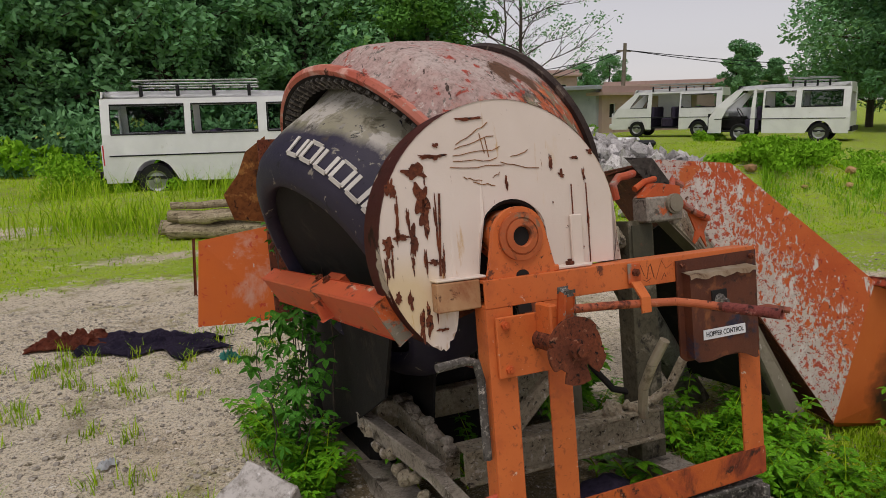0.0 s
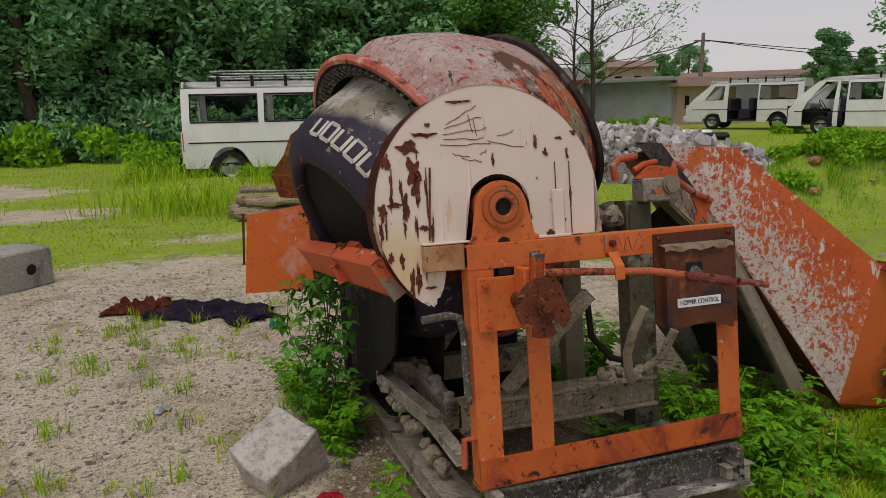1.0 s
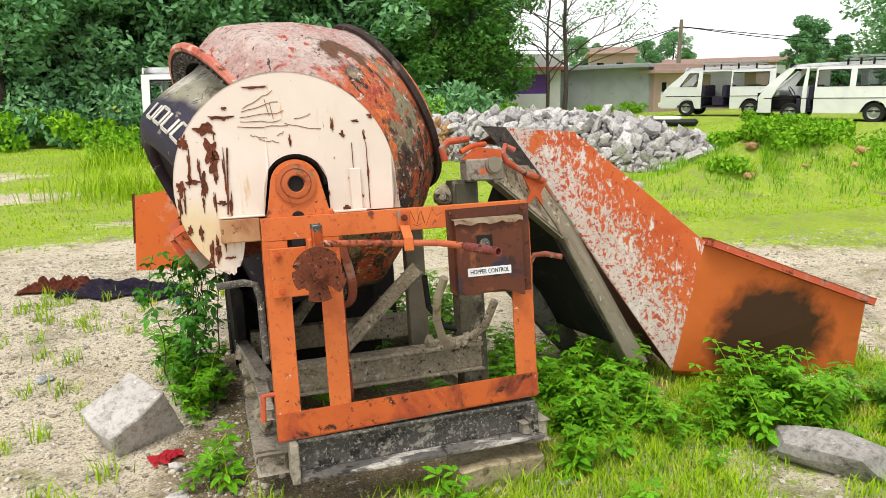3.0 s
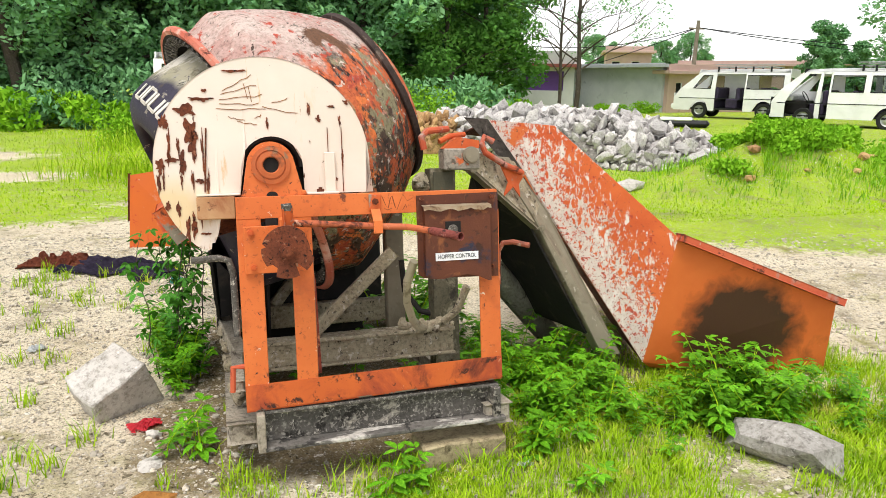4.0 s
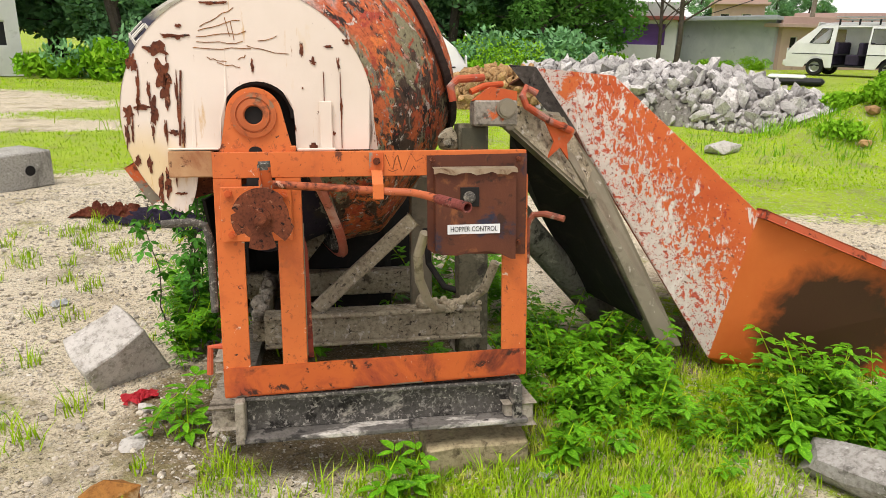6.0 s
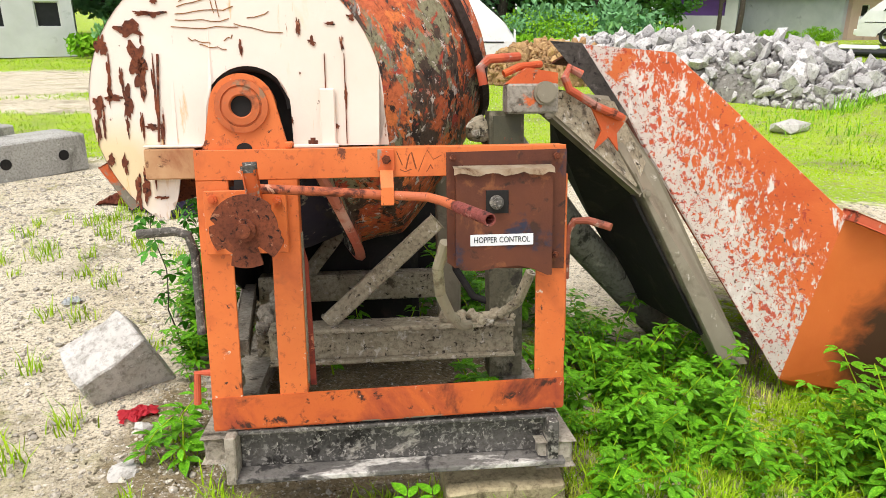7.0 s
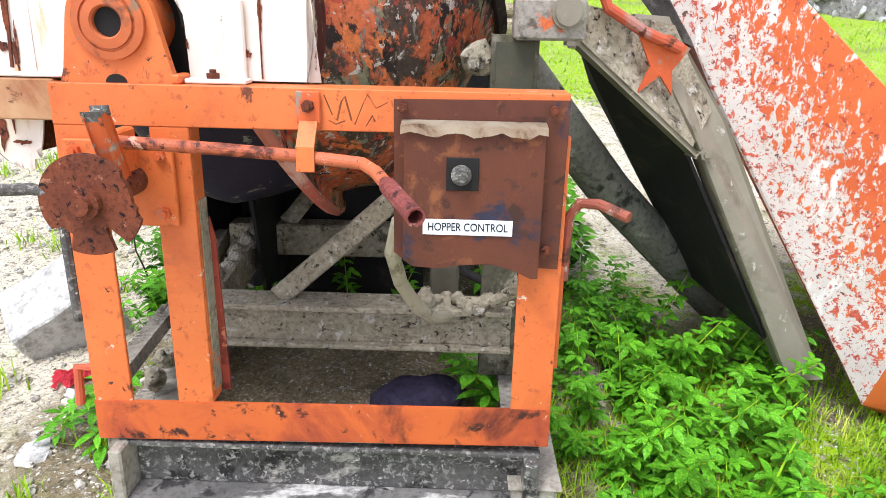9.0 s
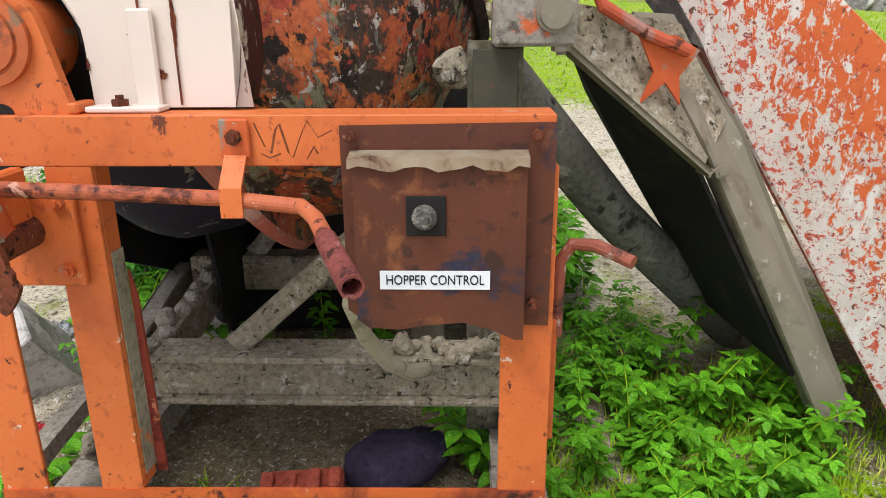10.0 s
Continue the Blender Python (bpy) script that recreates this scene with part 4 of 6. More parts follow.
part("far_side", plate([Vector(p) + back for p in (B, C, F, G, H, D, A)], 0.008), HOPPER_ORANGE, hopper)
# arm channel along the plate edge
part("arm_web", plate([(1.10, 0.60, 0.975), (1.245, 0.520, 0.72), (1.59, 0.525, 0.055), (1.68, 0.525, 0.055), (1.36, 0.60, 0.72), (1.20, 0.66, 0.97)], 0.008), STEEL, hopper, "grey lifting-arm channel")
part("arm_flange", plate([(1.245, 0.520, 0.72), (1.245, 0.60, 0.70), (1.59, 0.60, 0.045), (1.59, 0.525, 0.055)], 0.008), STEEL, hopper)
part("arm_plate", plate([(0.935, 0.452, 0.995), (0.935, 0.452, 0.93), (1.245, 0.505, 0.665), (1.315, 0.60, 0.75), (1.20, 0.60, 0.95)], 0.012), CONCRETED, hopper, "gusset plate caked with grey concrete")
part("arm_lower_edge", bar((0.93, 0.45, 0.92), (1.25, 0.505, 0.66), 0.05, 0.012), STEEL, hopper)
part("paint_patch", plate([(1.09, 0.487, 0.93), (1.125, 0.492, 0.86), (1.10, 0.487, 0.80), (1.15, 0.497, 0.84), (1.185, 0.505, 0.795), (1.18, 0.51, 0.85), (1.22, 0.52, 0.90), (1.165, 0.505, 0.93)][::-1], -0.006), ORANGE_WORN, hopper, "star-shaped remnant of orange paint")
part("arm_pipe", tube([(1.05, 0.47, 1.03), (1.01, 0.47, 1.05), (0.995, 0.46, 1.02), (1.01, 0.46, 0.985), (1.10, 0.48, 0.935), (1.19, 0.50, 0.90)], 0.013), RED_WORN, hopper, "bent orange pipe crusted at its end")
part("arm_bolt", bolt((1.286, 0.515, 0.657), r=0.016), STEEL, hopper)
part("arm_bolt", bolt((1.63, 0.52, 0.085), r=0.014), STEEL, hopper)
# Near-black plate: its grime and the hopper's own shade share one colour.
part("dark_liner", plate([(0.96, 0.47, 0.91), (1.25, 0.54, 0.66), (1.53, 0.56, 0.16), (1.44, 0.93, 0.20), (1.24, 0.89, 0.51), (1.05, 0.80, 0.80)], 0.01), BLACK_STEEL, hopper, "underside plate of the hopper, black with grime and shade")
part("push_tube", tube([(0.80, 0.62, 0.88), (1.12, 0.80, 0.50), (1.50, 1.02, 0.12), (1.72, 1.14, -0.09)], 0.062, 18), surface("grey_push_tube", "7f7b70", "625f56", 6, [("a39d90", 9, 0.58, 0.64), ("3f3c36", 14, 0.57, 0.64)], 0.8, bump=0.4), hopper, "thick grey tube behind the arm")
part("top_liner", plate([(1.114, 0.708, 1.14), (1.372, 0.560, 1.10), (1.42, 0.80, 1.05), (1.08, 0.95, 1.10)], 0.008), RUST, hopper)
part("dark_edge", plate([(1.02, 0.745, 1.155), (1.114, 0.692, 1.143), (1.262, 0.636, 0.90), (1.20, 0.68, 0.93)][::-1], 0.006), surface("grimy_hopper_edge", "56504a", "433e3a", 8, [("756e66", 14, 0.55, 0.64), ("2b2624", 30, 0.58, 0.64)], 0.85, bump=0.4), hopper)


# ---------- ground ----------
def height(x, y):
    """Nearly level, a little higher far off on the right."""
    d = max(0.0, min(1.0, (x * 0.7 + y * 0.4 - 5) / 9))
    z = 0.05 * d * d * (3 - 2 * d)
    z += 0.03 * noise.noise((x * 0.5, y * 0.5, 1)) + 0.012 * noise.noise((x * 2.3, y * 2.3, 5)) + 0.004 * noise.noise((x * 9, y * 9, 9))
    b = math.hypot((x - 7.5) / 1.9, (y - 5.7) / 1.0)
    z += 0.72 * math.exp(-b * b * 1.6) * (1 + 0.4 * noise.noise((x * 1.7, y * 1.7, 4)))
    z += 0.055 * math.exp(-((x - 0.45) / 0.26) ** 2 - ((y - 0.60) / 0.22) ** 2)
    return z - 0.02


def grassy(x, y):
    edge = y - (4.45 - 0.50 * x if x > -1 else 4.95 + 0.1 * (x + 1))
    far = max(-0.6, min(1.0, edge * 0.9 + 0.35))
    near = 0.0
    if y < 2.2:
        near = max(0.0, min(0.62, (x - 0.05) * 1.2)) * max(0.0, min(1.0, (3.2 - x) * 1.5))
        near += max(0.0, 0.35 - abs(x - 0.1) * 0.5) if y < -0.1 else 0.0
        near *= max(0.0, min(1.0, (y + 1.9) * 1.2)) * max(0.0, min(1.0, (2.2 - y) * 0.9)) * (0.85 + 0.5 * noise.noise((x * 1.3, y * 1.3, 6)))
    bare = 1.1 * math.exp(-((x + 3.4) / 2.0) ** 2 - ((y - 8.6) / 0.7) ** 2) + 1.7 * math.exp(-((x + 6.4) / 2.1) ** 2 - ((y - 11.6) / 2.6) ** 2) + 0.9 * math.exp(-((x + 5.5) / 3.0) ** 2 - ((y - 11.5) / 0.9) ** 2) + 0.7 * math.exp(-((x + 0.6) / 1.2) ** 2 - ((y - 6.0) / 0.35) ** 2)
    return max(far - bare, near)


def soil_and_shade(x, y):
    # Bare darker soil; under the frame and weeds it also paints in shade.
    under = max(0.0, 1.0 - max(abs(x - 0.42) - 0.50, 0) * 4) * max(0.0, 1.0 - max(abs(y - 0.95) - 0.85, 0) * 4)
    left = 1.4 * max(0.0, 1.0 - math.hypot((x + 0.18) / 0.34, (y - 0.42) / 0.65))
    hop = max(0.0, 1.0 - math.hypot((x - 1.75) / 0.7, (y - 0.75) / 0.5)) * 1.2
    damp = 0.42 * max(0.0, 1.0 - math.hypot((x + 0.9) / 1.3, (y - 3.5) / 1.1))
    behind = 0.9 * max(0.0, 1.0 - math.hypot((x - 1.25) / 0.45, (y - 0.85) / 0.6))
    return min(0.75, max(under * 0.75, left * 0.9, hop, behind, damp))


xs = sorted(set([round(-3 + 0.06 * i, 3) for i in range(135)] + [round(-3 - 0.12 * 1.085 ** i * i, 3) for i in range(1, 75)] + [round(5.1 + 0.12 * 1.085 ** i * i, 3) for i in range(1, 75)]))
ys = sorted(set([round(-2.6 + 0.06 * i, 3) for i in range(135)] + [round(-2.6 - 0.12 * 1.085 ** i * i, 3) for i in range(1, 70)] + [round(5.5 + 0.12 * 1.085 ** i * i, 3) for i in range(1, 78)]))
verts = [(x, y, height(x, y)) for y in ys for x in xs]
nx = len(xs)
faces = [(j * nx + i, j * nx + i + 1, (j + 1) * nx + i + 1, (j + 1) * nx + i) for j in range(len(ys) - 1) for i in range(nx - 1)]
me = bpy.data.meshes.new("ground")
me.from_pydata(verts, [], faces)
me.shade_smooth()
att = me.attributes.new("grassy", "FLOAT", "POINT")
att.data.foreach_set("value", [grassy(x, y) for y in ys for x in xs])
att = me.attributes.new("soil_and_shade", "FLOAT", "POINT")
att.data.foreach_set("value", [soil_and_shade(x, y) for y in ys for x in xs])
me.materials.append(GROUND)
tagged(new("ground", me), "gravel yard merging into bright green grass", "ground", kind="structure")


def rest(x, y, lift=0.0):
    return Vector((x, y, height(x, y) + lift))


# ---------- vans ----------
def van(label, m, near, bays, doors=(), rack=(0.4, 2.5), front_gap=False, group=""):
    """A panel minibus, nose along +x from its rear at 0. near: side (+1 or -1) that is seen; bays: window spans; doors: open door spans on that side."""
    root = thing("minibus", label, "van", m, group)
    sill, belt, top, roof, half = 0.30, 1.17, 1.69, 1.80, 0.845

    def nose(z):
        return 4.42 if z < 0.95 else 4.42 - 0.95 * (z - 0.95) / 0.8

    def bend(x, z):
        return x if x < 2.9 else 2.9 + (x - 2.9) * (nose(z) - 2.9) / 1.52

    def inset(z):
        return half - 0.13 * (max(0.0, z - 0.95) / 0.85) ** 1.4 - 0.03 * max(0.0, 0.5 - z)

    def low(x):
        z = sill
        for xw in (0.85, 3.35):
            d = abs(x - xw)
            if d < 0.37:
                z = max(z, 0.30 + math.sqrt(0.37 ** 2 - d * d) * 1.1)
        return z

    for side in (1, -1):
        cols = sorted(set([round(4.42 * i / 52, 3) for i in range(53)] + [v for b in bays for v in b] + [v for d in doors for v in d]))
        bm = bmesh.new()

        def quad(x0, x1, z0, z1):
            vs = [bm.verts.new((bend(x, z), side * inset(z), z)) for x, z in ((x0, z0[0]), (x1, z0[1]), (x1, z1[1]), (x0, z1[0]))]
            bm.faces.new(vs)

        for x0, x1 in zip(cols, cols[1:]):
            mid = (x0 + x1) / 2
            if side == near and any(a < mid < b for a, b in doors):
                quad(x0, x1, (top + 0.06, top + 0.06), (roof, roof))
                continue
            lo0, lo1 = low(x0), low(x1)
            quad(x0, x1, (lo0, lo1), (0.78, 0.78))
            quad(x0, x1, (0.78, 0.78), (0.80, 0.80))
            quad(x0, x1, (0.80, 0.80), (belt, belt))
            if not any(a < mid < b for a, b in bays):
                quad(x0, x1, (belt, belt), (top, top))
            quad(x0, x1, (top, top), (roof, roof))
        bmesh.ops.remove_doubles(bm, verts=bm.verts, dist=0.0005)
        bmesh.ops.recalc_face_normals(bm, faces=list(bm.faces))
        bmesh.ops.solidify(bm, geom=list(bm.faces), thickness=0.03)
        part("side_panel", bm, VAN_WHITE, root)
        bm = box((0.1, side * half - 0.008, 0.775), (4.2, side * half + 0.008, 0.80), 0.0)
        part("body_moulding", bm, PLASTIC, root)
        for a, b in bays:
            pts = [(bend(x, z), side * (inset(z) - 0.02), z) for x, z in ((a, belt), (b, belt), (b, top), (a, top))]
            if not (side == near and any(d0 < (a + b) / 2 < d1 for d0, d1 in doors)):
                part("window_seal", tube([Vector(pts[k % 4]) + Vector((0, side * 0.016, 0)) for k in range(5)], 0.018, 5), PLASTIC, root)
                if side != near or b < 1.5:
                    pane = part("window_pane", plate(pts, 0.006), GLASS, root)
                    pane.visible_shadow = False
    # roof, floor, ends
    bm = bmesh.new()
    grid = []
    for i in range(13):
        x = 0.02 + (3.44) * i / 12
        row = []
        for k in range(11):
            u = k / 10 * 2 - 1
            row.append(bm.verts.new((x, u * inset(roof), roof + 0.15 * (1 - abs(u) ** 3.2) - 0.05 * (x / 3.46) ** 6)))
        grid.append(row)
    for a, b in zip(grid, grid[1:]):
        for k in range(10):
            bm.faces.new((a[k], b[k], b[k + 1], a[k + 1]))
    bmesh.ops.solidify(bm, geom=list(bm.faces), thickness=0.03)
    part("roof", bm, VAN_WHITE, root, smooth=True)
    part("floor", box((0.05, -0.8, 0.34), (4.0, 0.8, 0.40), 0.0), PLASTIC, root)
    w = inset(roof)
    bm = plate([(0, half, 0.4), (0, -half, 0.4), (0, -half, 1.0), (0, half, 1.0)][::-1], 0.03)
    plate([(0, -half, 1.0), (0, -half + 0.12, 1.0), (0.02, -w + 0.1, 1.9), (0.02, -w, 1.75)][::-1], 0.03, bm)
    plate([(0, half - 0.12, 1.0), (0, half, 1.0), (0.02, w, 1.75), (0.02, w - 0.1, 1.9)][::-1], 0.03, bm)
    plate([(0.01, -w, 1.62), (0.01, w, 1.62), (0.02, w - 0.05, 1.93), (0.02, -w + 0.05, 1.93)][::-1], 0.03, bm)
    part("tailgate", bm, VAN_WHITE, root)
    bm = plate([(4.42, -half, 0.4), (4.42, half, 0.4), (4.42, half, 0.98), (4.42, -half, 0.98)], 0.03)
    plate([(3.52, -w, 1.70), (3.52, w, 1.70), (3.45, w, 1.92), (3.45, -w, 1.92)], 0.03, bm)
    part("nose_panel", bm, VAN_WHITE if not front_gap else PLASTIC, root)
    if not front_gap:
        pane = part("windscreen", plate([(4.38, -0.78, 1.0), (4.38, 0.78, 1.0), (3.54, 0.68, 1.70), (3.54, -0.68, 1.70)], 0.008), GLASS, root)
        pane.visible_shadow = False
    else:
        for s in (1, -1):
            part("windscreen_pillar", tube([(3.46, s * 0.70, 1.78), (3.95, s * 0.76, 1.36), (4.36, s * 0.80, 0.98)], 0.035, 6), VAN_WHITE, root)
        part("bare_engine_cover", box((3.35, -0.45, 0.40), (4.2, 0.45, 0.86), 0.05), BLACK_STEEL, root)
        part("dashboard", box((3.75, -0.72, 0.84), (4.2, 0.72, 1.06), 0.05), ALU, root)
    part("rear_bumper", box((-0.10, -0.82, 0.36), (0.02, 0.82, 0.52), 0.02), PLASTIC, root)
    part("front_bumper", box((4.38, -0.82, 0.34), (4.54, 0.82, 0.54), 0.03), PLASTIC if front_gap else VAN_WHITE, root)
    for s in (1, -1):
        part("tail_light", box((-0.012, s * 0.78 - 0.07, 0.62), (0.01, s * 0.78 + 0.05, 0.98), 0.006), LITTER_RED, root)
        part("head_light", box((4.40, s * 0.62 - 0.15, 0.66), (4.435, s * 0.62 + 0.15, 0.84), 0.01), ALU, root)
        for xw in (0.85, 3.35):
            wm = Matrix.Translation((xw, s * 0.72, 0.315)) @ Matrix.Rotation(radians(90 * -s), 4, "X")
            wheel = part("wheel", revolve([(0.19, -0.09), (0.29, -0.1), (0.315, -0.06), (0.315, 0.06), (0.29, 0.1), (0.19, 0.09), (0.19, -0.09)], wm, 28), RUBBER, root)
            part("rim", revolve([(0.195, 0.085), (0.175, 0.075), (0.15, 0.05), (0.07, 0.06), (0.05, 0.09), (0.0, 0.09)], wm, 20), ALU, wheel)
    for x in (1.0, 1.9, 2.75):
        seat = box((x, -0.72, 0.40), (x + 0.45, 0.72, 0.78), 0.04)
        box((x - 0.08, -0.72, 0.70), (x + 0.08, 0.72, 1.22), 0.05, seat)
        part("bench_seat", seat, CLOTH_DARK, root)
    part("steering_wheel", revolve([(0.18, 0.0), (0.2, 0.015), (0.2, -0.015), (0.18, 0.0)], Matrix.Translation((3.45, 0.35, 1.0)) @ Matrix.Rotation(radians(-60), 4, "Y"), 20), PLASTIC, root)
    if rack:
        a, b = rack
        for s in (1, -1):
            for z in (2.02, 2.12):
                part("rack_rail", tube([(a, s * 0.60, z), (b, s * 0.60, z)], 0.014, 6), ALU, root)
            for k in range(4):
                x = a + 0.15 + (b - a - 0.3) * k / 3
                part("rack_foot", box((x - 0.03, s * 0.63 - 0.03, 1.80), (x + 0.03, s * 0.63 + 0.03, 2.03), 0.01), PLASTIC, root)
        for k in range(9):
            x = a + (b - a) * k / 8
            part("rack_slat", tube([(x, -0.6, 2.02), (x, 0.6, 2.02)], 0.012, 5), ALU, root)
        for x in (a, b):
            part("rack_end_rail", tube([(x, -0.6, 2.12), (x, 0.6, 2.12)], 0.013, 5), ALU, root)
    return root


van("abandoned white minibus with a roof rack, sunk in weeds", Matrix.Translation((-1.0, 13.6, height(-1, 13.4) - 0.12)) @ Matrix.Rotation(radians(-11), 4, "Z"), -1, [(0.16, 1.42), (1.55, 2.72), (2.9, 3.75)], rack=(0.55, 2.75), group="derelict vans")
van("stripped white minibus with its front end and doors missing", Matrix.Translation((21.23, 14.81, 0.0)) @ Matrix.Rotation(radians(120), 4, "Z"), 1, [(0.22, 1.42), (1.62, 2.55), (3.0, 3.85)], doors=[(2.62, 2.85), (3.0, 3.95)], rack=(0.5, 1.9), front_gap=True, group="derelict vans")
van("white minibus with its sliding door open", Matrix.Translation((21.32, 20.39, 0.04)) @ Matrix.Rotation(radians(123), 4, "Z"), 1, [(0.22, 1.55), (2.95, 3.8)], doors=[(1.62, 2.75)], rack=(0.6, 2.9), group="derelict vans")

# ---------- stones, heaps and loose things in the yard ----------
bm = box((-0.128, -0.105, -0.14), (0.128, 0.105, 0.10), 0.006)
bmesh.ops.triangulate(bm, faces=list(bm.faces))
bmesh.ops.subdivide_edges(bm, edges=list(bm.edges), cuts=3, use_grid_fill=True)
for v in bm.verts:
    v.co.x *= 1.0 - 0.10 * (v.co.y > 0.05) - 0.10 * max(0.0, v.co.z * 3)
    v.co += 0.010 * Vector((noise.noise(v.co * 14), noise.noise(v.co * 14 + Vector((5, 0, 0))), noise.noise(v.co * 14 + Vector((0, 7, 0)))))
solid("stone_block", bm, STONE, "rough pale grey stone block lying on gravel", "stone", Matrix.Translation(rest(-0.50, 0.76, 0.095)) @ Matrix.Rotation(radians(38), 4, "Z") @ Matrix.Rotation(radians(16), 4, "X") @ Matrix.Rotation(radians(-27), 4, "Y"))


def put_stone(name, label, x, y, size, seed, material, squash=(1, 1, 0.7), sink=0.3, group="", turn=0.0):
    bm = stone(size, seed, 0.2, 3, squash)
    bmesh.ops.subdivide_edges(bm, edges=list(bm.edges), cuts=1, use_grid_fill=True)
    for v in bm.verts:
        v.co += size * 0.09 * Vector((noise.noise(v.co * 3 / size), noise.noise(v.co * 3 / size + Vector((9, 0, 0))), noise.noise(v.co * 3 / size + Vector((0, 9, 0)))))
    return solid(name, bm, material, label, "stone", Matrix.Translation(rest(x, y, size * squash[2] * (1 - sink) - 0.01)) @ Matrix.Rotation(turn, 4, "Z"), group)


put_stone("ochre_rock", "ochre-brown stone lying on the gravel", -0.31, -0.10, 0.080, 5, OCHRE_STONE, (1.1, 0.85, 0.95), 0.25, "loose stones")
put_stone("grey_rock", "pale grey flat stone half sunk in grass", 1.85, -0.30, 0.17, 8, surface("grey_boulder", "aeaaa4", "918d86", 6, [("74706a", 22, 0.56, 0.66), ("c9c6c0", 50, 0.60, 0.66)], 0.92, bump=0.5, bump_scale=60), (1.3, 0.85, 0.55), 0.40, "loose stones", turn=-0.7)
put_stone("pebble", "white-grey pebble beside the stone block", -0.33, 0.47, 0.04, 9, STONE, (1, 0.8, 0.6), 0.3, "loose stones")
put_stone("grey_rock", "small pale grey stone sunk in the gravel", -0.10, -0.24, 0.065, 12, STONE, (1.2, 0.9, 0.5), 0.35, "loose stones")
put_stone("grey_rock", "small dark grey stone in the gravel", -0.33, 0.25, 0.05, 14, STONE, (1, 1.3, 0.4), 0.5, "loose stones")
put_stone("grey_rock", "pale flat stone lying in the grass", 4.9, 5.6, 0.24, 15, STONE, (1.3, 0.8, 0.4), 0.4, "loose stones")
bm = box((-0.16, -0.07, -0.06), (0.16, 0.07, 0.055), 0.006)
bmesh.ops.triangulate(bm, faces=list(bm.faces))
bmesh.ops.subdivide_edges(bm, edges=list(bm.edges), cuts=3, use_grid_fill=True)
for v in bm.verts:
    v.co += 0.012 * Vector((noise.noise(v.co * 11), noise.noise(v.co * 11 + Vector((5, 0, 0))), noise.noise(v.co * 11 + Vector((0, 7, 0)))))
solid("prop_stone", bm, surface("prop_stone_dirt", "b5a684", "9d8e70", 8, [("6a5f49", 20, 0.55, 0.68)], 0.95, bump=0.4), "flat tan stone block propping up the base beam", "stone", Matrix.Translation(rest(0.73, 0.04, 0.035)) @ Matrix.Rotation(radians(4), 4, "Z"))
rnd = random.Random(77)
shapes = []
for k in range(8):
    src = solid("rubble_stone", stone(1.0, 100 + k, 0.34, 4, (1.1, 0.8, 0.5)), RUBBLE, "", "")
    shapes.append(src.data)
    bpy.data.objects.remove(src)
ochres = []
for k in range(5):
    src = solid("brick_rubble", stone(1.0, 200 + k, 0.2, 4, (1, 0.75, 0.5)), BRICKBAT, "", "")
    ochres.append(src.data)
    bpy.data.objects.remove(src)


def heap(name, label, c, along, a, b, h, count, meshes, lo, hi, core, piece, material):
    root = thing(name, label, "rubble heap", Matrix.Translation(rest(*c)))
    ux, uy = Vector((math.cos(along), math.sin(along))), Vector((-math.sin(along), math.cos(along)))
    bm = bmesh.new()
    bmesh.ops.create_uvsphere(bm, u_segments=24, v_segments=12, radius=1.0)
    for v in bm.verts:
        p = ux * v.co.x * a + uy * v.co.y * b
        v.co = Vector((p.x, p.y, v.co.z * h * 0.70 + 0.10 * noise.noise((p.x * 1.5, p.y * 1.5, 3))))
    part("heap_core", bm, core, root)
    for _ in range(count):
        r, t = math.sqrt(rnd.random()), rnd.uniform(0, 2 * math.pi)
        p = ux * a * r * math.cos(t) * 1.06 + uy * b * r * math.sin(t) * 1.06
        z = h * 0.8 * math.sqrt(max(0.0, 1 - r * r)) + rnd.uniform(-0.03, 0.08)
        ob = new(piece, meshes[rnd.randrange(len(meshes))])
        ob.parent = root
        s = rnd.uniform(lo, hi)
        ob.matrix_local = Matrix.LocRotScale((p.x, p.y, max(z, 0.03)), Euler([rnd.uniform(0, 6.28) for _ in range(3)]), (s, s, s))
    small = np.random.RandomState(count)
    vs, fs, n0 = [], [], 0
    for k in range(count * 5):
        me = meshes[k % len(meshes)]
        co = np.array([v.co[:] for v in me.vertices])
        r, t = math.sqrt(small.rand()) * 1.04, small.uniform(0, 6.283)
        p = ux * a * r * math.cos(t) + uy * b * r * math.sin(t)
        z = h * 0.76 * math.sqrt(max(0.0, 1 - r * r)) + small.uniform(-0.02, 0.03)
        turn = np.array(Euler(small.uniform(0, 6.28, 3)).to_matrix())
        vs.append(co @ turn.T * lo * small.uniform(0.45, 1.15) + np.array((p.x, p.y, max(z, 0.02))))
        fs += [tuple(i + n0 for i in f.vertices) for f in me.polygons]
        n0 += len(co)
    me = bpy.data.meshes.new("small_rubble")
    me.from_pydata(np.concatenate(vs).tolist(), [], fs)
    me.materials.append(material)
    fill = tagged(new("small_rubble", me), kind="stuff")
    fill.parent = root
    return root


heap("rubble_heap", "heap of broken pale grey stone rubble", (5.85, 10.2), radians(-62), 3.5, 1.35, 1.0, 300, shapes, 0.10, 0.21, RUBBLE_CORE, "rubble_stone", RUBBLE)
heap("rubble_heap", "low spill of pale stone rubble", (6.9, 7.9), radians(-40), 1.3, 0.9, 0.40, 130, shapes, 0.08, 0.19, RUBBLE_CORE, "rubble_stone", RUBBLE)
